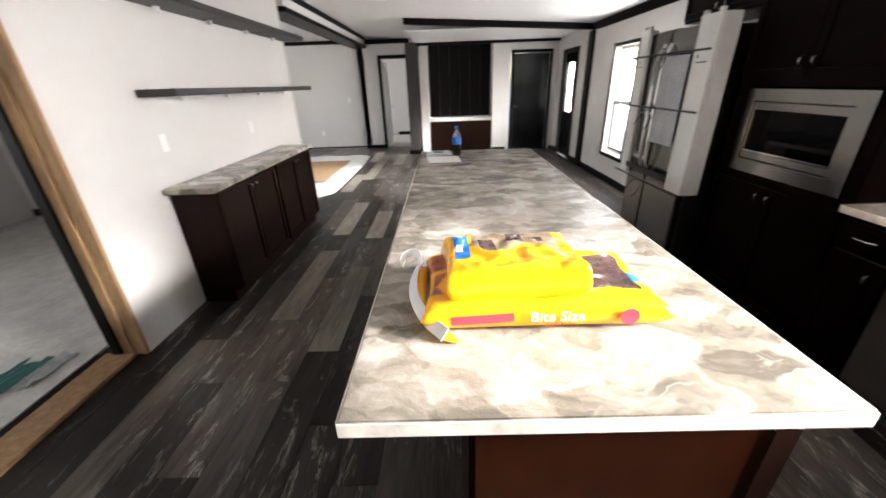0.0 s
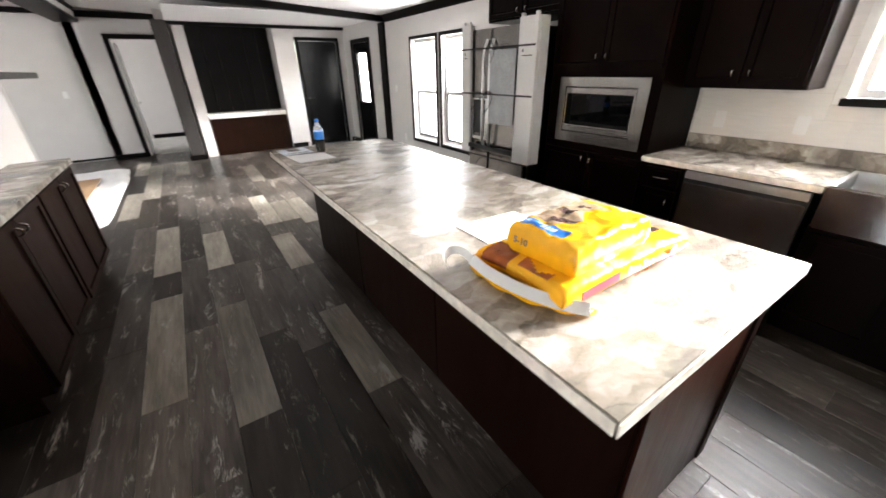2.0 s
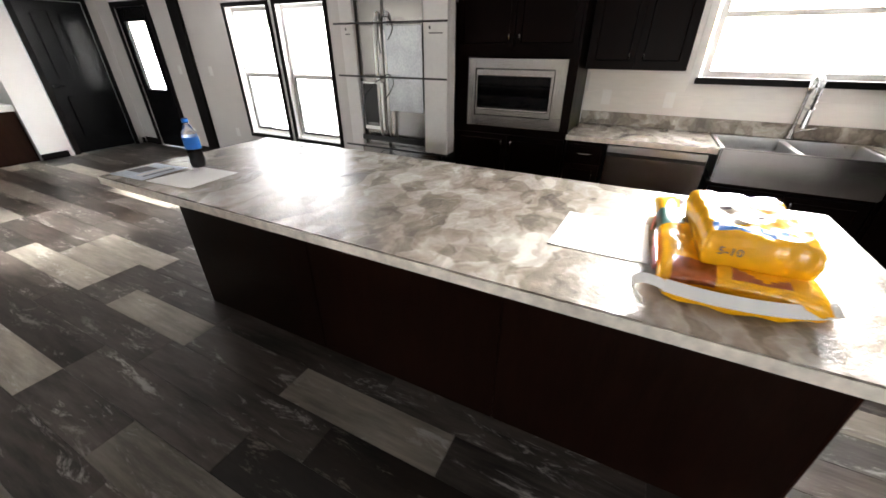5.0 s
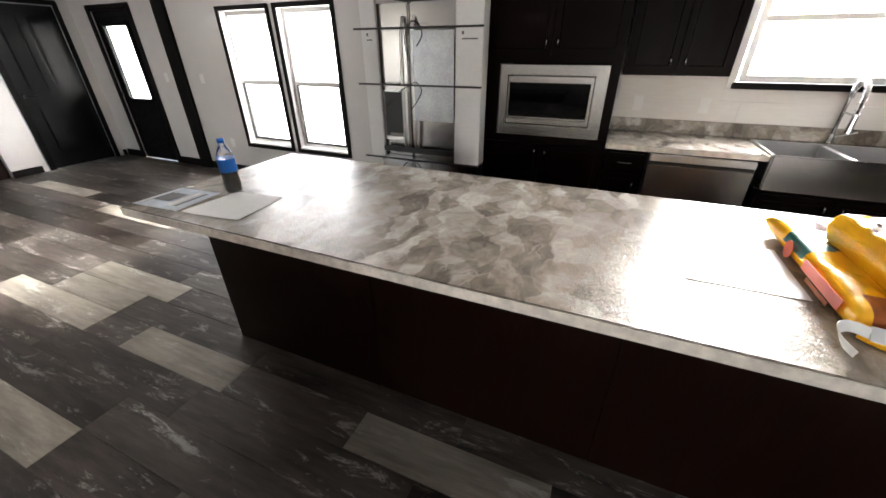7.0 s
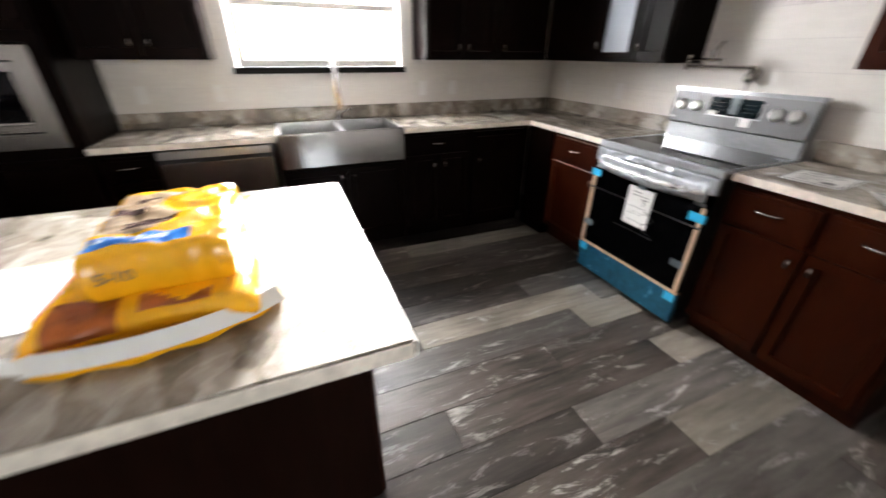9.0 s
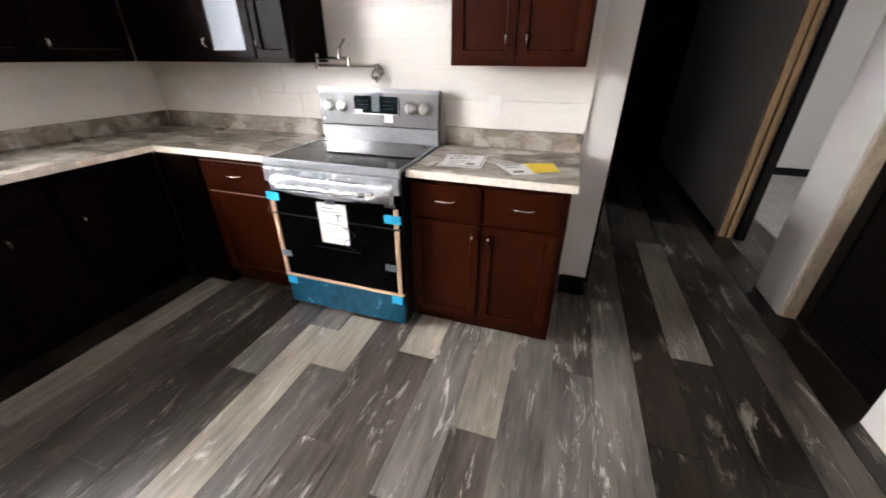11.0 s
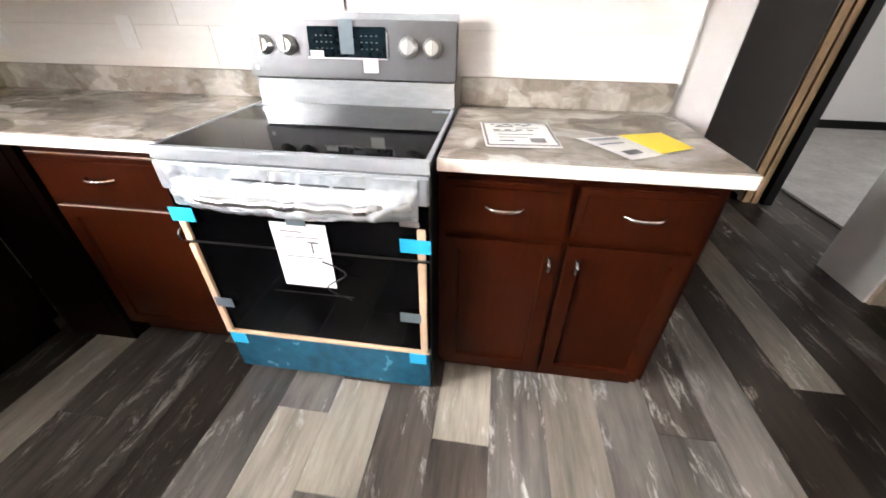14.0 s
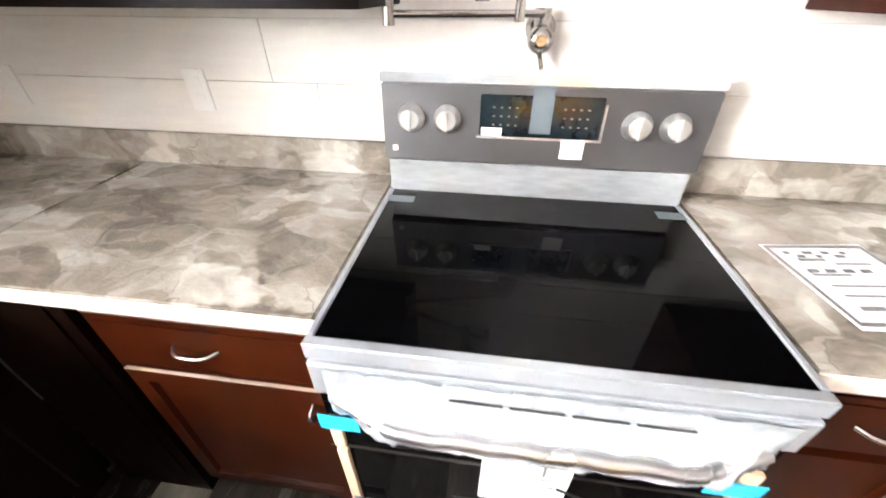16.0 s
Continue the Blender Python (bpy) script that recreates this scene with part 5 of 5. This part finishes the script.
def bottle():
    x, y, z = 1.33, 4.24, TOP + .0052
    top = thing("soda_bottle", (x, y, z), "half-full plastic cola bottle with a blue label standing on paper", "bottle")
    place(lathe("drink", [(.028, .002), (.034, .012), (.036, .045), (.033, .068), (.0345, .10)], COLA, at=(x, y, z)), top)
    prof = [(.026, 0), (.036, .012), (.0375, .045), (.0345, .072), (.037, .10), (.037, .155), (.034, .18), (.02, .21), (.0135, .222), (.0135, .234)]
    place(lathe("bottle_shell", prof, CLEAR, at=(x, y, z)), top)
    place(lathe("label", [(.0382, .10), (.0384, .102), (.0384, .158), (.0382, .16)], BLUELABEL, at=(x, y, z), label="bright blue wrap label"), top)
    place(lathe("cap", [(.0155, .230), (.0155, .246), (.014, .249)], BLUELABEL, at=(x, y, z), label="blue screw cap"), top)


bottle()


def pillow_bag(name, x0, x1, y0, y1, z0, h, label, turn, sharp=12, seed=1, mats=None, paint=None):
    """A filled bag: a soft slab with pinched ends, crinkled surface and prints as material zones."""
    rnd = random.Random(seed)
    bm = bmesh.new()
    nx, ny = 66, 46
    L, W = x1 - x0, y1 - y0
    def surf(u, v, up):
        a, b = 2 * u - 1, 2 * v - 1
        edge = (max(0, 1 - abs(a) ** sharp)) ** .5 * (max(0, 1 - abs(b) ** sharp)) ** .5
        z = h / 2 + (h / 2 if up else -h / 2) * edge
        wr = noise.noise(Vector((a * 3.1 + seed, b * 2.3, 3.0 if up else 9.0))) * .010 + noise.noise(Vector((a * 6 + seed, b * 5, 5))) * .0025
        wr += (.35 - abs(noise.noise(Vector((a * 2.6 + b * 1.4, b * 2.2 - a + seed, 21))))) * .010
        if up:
            z += wr * edge
        pinch = 1 - .06 * (1 - b * b) * abs(a) ** 4
        return Vector(((a * pinch) * L / 2 + .006 * noise.noise(Vector((b * 4, seed, 0))) * abs(a), b * W / 2 * (1 - .03 * (1 - a * a)), max(0.0, z)))
    idx = {}
    for up in (True, False):
        for j in range(ny + 1):
            for i in range(nx + 1):
                if not up and (i in (0, nx) or j in (0, ny)):
                    idx[up, i, j] = idx[True, i, j]
                    continue
                idx[up, i, j] = bm.verts.new(surf(i / nx, j / ny, up))
    for up in (True, False):
        for j in range(ny):
            for i in range(nx):
                q = [idx[up, i, j], idx[up, i + 1, j], idx[up, i + 1, j + 1], idx[up, i, j + 1]]
                f = bm.faces.new(q if up else q[::-1])
                f.smooth = True
                f.material_index = paint((i + .5) / nx, (j + .5) / ny, up) if paint else 0
    bm.transform(pose((x0 + x1) / 2, (y0 + y1) / 2, z0, 0, 0, turn))
    ob = link(name, bm, mats)
    return ob


def text(name, words, m, size, mat, parent, extrude=.0006, label=""):
    cu = bpy.data.curves.new(name, "FONT")
    cu.body, cu.size, cu.extrude, cu.align_x, cu.align_y = words, size, extrude, "CENTER", "CENTER"
    cu.resolution_u = 2
    tmp = new(name, cu)
    tmp.matrix_world = m
    scene.view_layers[0].update()
    data = bpy.data.meshes.new_from_object(tmp.evaluated_get(bpy.context.evaluated_depsgraph_get()))
    data.transform(m)
    bpy.data.objects.remove(tmp)
    data.materials.clear()
    data.materials.append(mat)
    ob = new(name, data)
    ob.parent = parent
    return tagged(ob, label)


def big_paint(u, v, up):
    if not up:
        return 0
    if u < .16:
        return 1 if (.62 < v < .92 and u < .13) or (.22 < v < .55 and .03 < u < .05 + .05 * math.sin(v * 9) ** 2) else 0
    if u > .52 and .22 < v < .80 and u < .93:
        return 2 if v > .30 or u > .6 else 0
    if u > .50 and v >= .80 and u < .72:
        return 3
    if u > .90 and .35 < v < .5:
        return 4
    return 0


def small_paint(u, v, up):
    if not up:
        return 0
    if .07 < u < .20 and .28 < v < .93:
        return 4
    if .22 <= u < .86 and .50 + .1 * math.sin(u * 12) < v < .94:
        return 2 if (.28 < u < .40 and v < .78) or (.50 < u < .62 and v > .68) or ((u - .74) ** 2 * 6 + (v - .72) ** 2 < .008) else 5
    return 0


BAGMATS = [BAGYELLOW, BAGBROWN, BAGDARK, BAGGREEN, BAGBLUE, BAGGREY]
big = pillow_bag("dog_treat_bag", 1.15, 1.80, 1.69, 2.05, TOP + .004, .075, "", 0, seed=2, mats=BAGMATS, paint=big_paint)
tagged(big, "large yellow plastic bag of dog treats lying flat on the island", "bag")


def ribbon(name, points, width, thick, lean, mat, parent, label):
    """A stiff strip that stands on edge along points, leaning outwards."""
    bm = bmesh.new()
    rows = []
    for k, p in enumerate(points):
        a, b = Vector(points[max(0, k - 1)]), Vector(points[min(len(points) - 1, k + 1)])
        along = (b - a).normalized()
        side = Vector((0, 0, 1)).cross(along).normalized()
        up = (Vector((0, 0, 1)) - side * lean).normalized()
        p = Vector(p)
        q = along.cross(up)
        rows.append([bm.verts.new(p + up * (width / 2) * u + q * (thick / 2) * v) for u, v in ((-1, -1), (1, -1), (1, 1), (-1, 1))])
    for r0, r1 in zip(rows, rows[1:]):
        for k in range(4):
            bm.faces.new((r0[k], r0[(k + 1) % 4], r1[(k + 1) % 4], r1[k])).smooth = k in (1, 3)
    bm.faces.new(rows[0]), bm.faces.new(rows[-1][::-1])
    return link(name, bm, mat, parent, label)


edge_line = smooth([(1.215, 1.655, TOP + .030), (1.165, 1.72, TOP + .036), (1.128, 1.82, TOP + .040), (1.118, 1.93, TOP + .040), (1.13, 2.03, TOP + .040)], 6)
ribbon("bag_seam", edge_line, .034, .003, 1.0, PAPER, big, "white stitched paper seam strip")
ribbon("seam_tail", smooth([(1.13, 2.03, TOP + .040), (1.128, 2.07, TOP + .050), (1.105, 2.10, TOP + .052), (1.075, 2.10, TOP + .040), (1.062, 2.075, TOP + .020)], 5), .026, .002, .5, PAPER, big, "loose white end of the seam strip")
flap = bmesh.new()
rows = []
for k, p in enumerate(edge_line):
    lift = .004 + .004 * math.sin(k * 1.1)
    rows.append([flap.verts.new(q) for q in ((p[0] - .008, p[1], TOP + .010 + lift), (p[0] + .004, p[1], p[2] - .008), (max(p[0] + .03, 1.16), p[1], p[2] - .010), (p[0] + .03, p[1], TOP + .004))])
for r0, r1 in zip(rows, rows[1:]):
    for k in range(4):
        flap.faces.new((r0[k], r0[(k + 1) % 4], r1[(k + 1) % 4], r1[k])).smooth = True
flap.faces.new(rows[0]), flap.faces.new(rows[-1][::-1])
link("end_flap", flap, BAGYELLOW, big, "flattened yellow end of the bag under the seam")
small = pillow_bag("dog_biscuit_bag", 1.212, 1.59, 1.725, 1.97, TOP + .072, .100, "", 2, sharp=22, seed=7, mats=BAGMATS, paint=small_paint)
tagged(small, "smaller yellow bag of dog biscuits stacked on the larger bag", "bag")
text("bag_word", "Bite Size", pose(1.50, 1.6905, TOP + .050, 86, 0, 0), .04, PAPER, big, label="white words on the bag edge")
text("bag_word", "DOG FOOD", pose(1.51, 1.690, TOP + .026, 88, 0, 0), .014, BAGBROWN, big, label="small brown words on the bag edge")
bm = bmesh.new()
add_box(bm, -.08, .08, -.012, .012, -.0008, .0008, bevel=0.0)
bm.transform(pose(1.31, 1.6915, TOP + .047, 86, -3, 0))
link("logo_bar", bm, BAGRED, big, "pink red brand bar")
bm = bmesh.new()
add_rod(bm, (0, 0, 0), (0, 0, .0012), .023, 24)
bm.transform(pose(1.68, 1.690, TOP + .046, 88, 0, 0))
link("round_badge", bm, BAGRED, big, "round red badge")
text("bag_word", "BITE SIZE", pose(1.264, 1.88, TOP + .1755, 0, 0, 84), .028, PAPER, small, label="white words on a blue patch")
text("bag_word", "5-10", pose(1.2085, 1.905, TOP + .128, 88, 0, -88), .03, INK, small, label="dark numbers on the bag end")

for k, (w2, h2, px, pz) in enumerate(((.22, .030, 1.33, .046), (.13, .012, 1.33, .020))):
    bm = bmesh.new()
    add_box(bm, -w2 / 2, w2 / 2, -.0008, .0008, -h2 / 2, h2 / 2)
    bm.transform(pose(px, 2.052, TOP + pz, 4, 0, 0))
    link("print_bar", bm, BAGCRIMSON if k == 0 else BAGBROWN, big, "brick red brand bar" if k == 0 else "brown line of print")
bm = bmesh.new()
add_rod(bm, (0, 0, 0), (0, 0, .0012), .028, 24)
bm.transform(pose(1.55, 2.052, TOP + .040, -88, 0, 0))
link("round_badge", bm, BAGCRIMSON, big, "round red badge")

def scrap(name, x, y, w, d, mat, label, seed, z0=.013):
    """A crumpled strip of thin plastic."""
    bm = bmesh.new()
    n = 9
    up, lo = [], []
    for j in range(n + 1):
        for i in range(n + 1):
            u, v = i / n - .5, j / n - .5
            h = .004 + .035 * abs(noise.noise(Vector((u * 4 + seed, v * 4, seed * 3))))
            px = x + w * u * (1 + .4 * noise.noise(Vector((v * 3, seed, 1))))
            py = y + d * v * (1 + .4 * noise.noise(Vector((u * 3, seed, 7))))
            up.append(bm.verts.new((px, py, z0 + h + .001)))
            lo.append(bm.verts.new((px, py, z0 + h)))
    for j in range(n):
        for i in range(n):
            k = j * (n + 1) + i
            bm.faces.new((up[k], up[k + 1], up[k + n + 2], up[k + n + 1]))
            bm.faces.new((lo[k], lo[k + n + 1], lo[k + n + 2], lo[k + 1]))
    return tagged(link(name, bm, mat), label, "scrap")


TEAL = shade("teal_plastic", (0.02, 0.11, 0.10), 0.5, scale=8, amount=0.5)
scrap("plastic_scrap", -1.35, 2.45, .16, .5, TEAL, "crumpled dark teal plastic scrap on the pale carpet", 2)
scrap("plastic_scrap", -1.2, 2.62, .10, .3, PLASTICFILM, "crumpled clear plastic scrap on the pale carpet", 5)

# drop cloth with a sheet of cardboard in the living room
bm = bmesh.new()
n = 40
rings = []
rnd = random.Random(9)
for ring, (s, z) in enumerate(((1.0, .004), (.93, .03), (.82, .022), (.70, .01), (.0, .008))):
    row = []
    for k in range(n):
        a = 2 * math.pi * k / n
        wob = 1 + .10 * noise.noise(Vector((math.cos(a) * 2, math.sin(a) * 2, 4)))
        x = -1.45 + .95 * s * wob * max(-1, min(1, 1.35 * math.cos(a)))
        y = 8.1 + 1.75 * s * wob * max(-1, min(1, 1.3 * math.sin(a)))
        row.append(bm.verts.new((x, y, z + (.03 * abs(noise.noise(Vector((x * 3, y * 3, ring)))) if 0 < ring < 4 else 0))))
    rings.append(row)
for p, q in zip(rings, rings[1:]):
    for k in range(n):
        bm.faces.new((p[k], p[(k + 1) % n], q[(k + 1) % n], q[k])).smooth = True
cloth = link("drop_cloth", bm, DROPCLOTH)
tagged(cloth, "crumpled white plastic drop cloth spread on the living room floor", "drop cloth")
ob = block("cardboard_sheet", [(-2.0, -.85, 7.1, 9.0, .036, .046)], CARD, bevel=0.002)
tagged(ob, "flat brown cardboard sheet lying on the drop cloth", "cardboard")

# ---- floor planks, last ----
def floor_planks():
    floor = block("floor", [(-4.5, WX, -5.1, 11.0, -.02, -.006)], DARKPLANK)
    tagged(floor, kind="structure")
    rnd = random.Random(12)
    pitch, length = .195, 1.22
    known = {10: [-1.58, -.36, .86],
             0: [-.95, .27, 1.3, 2.59, 3.45, 4.2, 5.04, 5.4, 6.6, 6.85, 8.0], 2: [-.85, -.07, 1.15, 2.37, 3.5, 4.5, 5.2, 6.2, 7.4], 5: [-1.0, -.11, 1.11, 2.3, 3.5],
             4: [-1.0, -.26, .15, 1.4], -5: [-1.9, -.47, .75, 1.95, 3.1, 4.3, 4.72, 5.95, 6.2, 7.4], -3: [-.9, .4, 1.6, 2.75, 3.92, 4.6, 5.52, 5.9, 7.0],
             1: [-1.1, -.4, .62, 1.84, 3.0, 4.2, 5.4, 6.2], 3: [-1.2, .5, 1.7], 6: [-1.0, .3, 1.5], -1: [-1.1, .7, 1.9, 3.1, 4.3], -2: [-1.4, -.2, 1.0, 2.2, 3.4, 4.6, 5.8], -6: [-1.2, .1, 1.3, 2.5, 3.7, 4.9], -7: [-.8, .5, 1.7, 2.9, 4.1], -8: [-1.3, .2, 1.4, 2.6, 3.8], -4: [-1.6, .1, 1.3, 2.5]}
    pale = {(10, -.36), (0, -.95), (0, 2.59), (0, 4.2), (0, 5.4), (0, 6.85), (2, -.85), (2, 5.2), (5, -.11), (4, -.26), (-5, -1.9), (-5, 3.1), (-5, 4.72), (-5, 6.2), (-3, 2.75), (-3, 4.6), (-3, 5.9), (1, 5.4)}
    meshes = {}
    def put(x0, x1, y0, y1, mat):
        key = (round(x1 - x0, 3), round(y1 - y0, 3), mat.name)
        if key not in meshes:
            bm = bmesh.new()
            w, l2 = x1 - x0, y1 - y0
            g, e = .0003, .0012
            a = [bm.verts.new(p) for p in ((g, g, -.002), (w - g, g, -.002), (w - g, l2 - g, -.002), (g, l2 - g, -.002))]
            b = [bm.verts.new(p) for p in ((g + e, g + e, 0), (w - g - e, g + e, 0), (w - g - e, l2 - g - e, 0), (g + e, l2 - g - e, 0))]
            bm.faces.new(b)
            for k in range(4):
                bm.faces.new((a[k], a[(k + 1) % 4], b[(k + 1) % 4], b[k]))
            data = bpy.data.meshes.new("floor_plank")
            bm.to_mesh(data)
            bm.free()
            data.materials.append(mat)
            meshes[key] = data
        ob = new("floor_plank", meshes[key])
        ob.location, ob.parent = (x0, y0, 0), floor
    for c in range(-27, 15):
        x0 = .91 + c * pitch
        x1 = x0 + pitch
        a, b = max(x0, -4.5), min(x1, WX)
        if b - a < .01:
            continue
        joints = list(known.get(c, []))
        if not joints:
            joints = [-5.1 + rnd.uniform(0, length)]
        while joints[0] > -5.1:
            joints.insert(0, joints[0] - length)
        while joints[-1] < 11.0:
            joints.append(joints[-1] + length)
        for y0, y1 in zip(joints, joints[1:]):
            r = rnd.random()
            # shade put into plank choice: darker left aisle, no pale by window counter
            aisle_shade = c <= -4 or (.9 < y0 < 3 and c < 0)
            mat = LIGHTPLANK if r > .88 and not (c > 6 and y0 < 3) else (MIDPLANK if r < .55 else DARKPLANK)
            if c in known and y1 < 7:
                mat = LIGHTPLANK if (c, round(y0, 2)) in pale else (MIDPLANK if r < (.4 if aisle_shade else .92) else DARKPLANK)
            # window light on the floor by the range put into paler planks
            if mat is MIDPLANK and -3 <= c <= 7 and y0 < .9 and rnd.random() < .5:
                mat = GREYPLANK
            p, q = max(y0, -5.1), min(y1, 11.0)
            if q - p < .02:
                continue
            if x1 < -.7 and q < 5.9:
                continue
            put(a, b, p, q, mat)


wall_planks()
floor_planks()
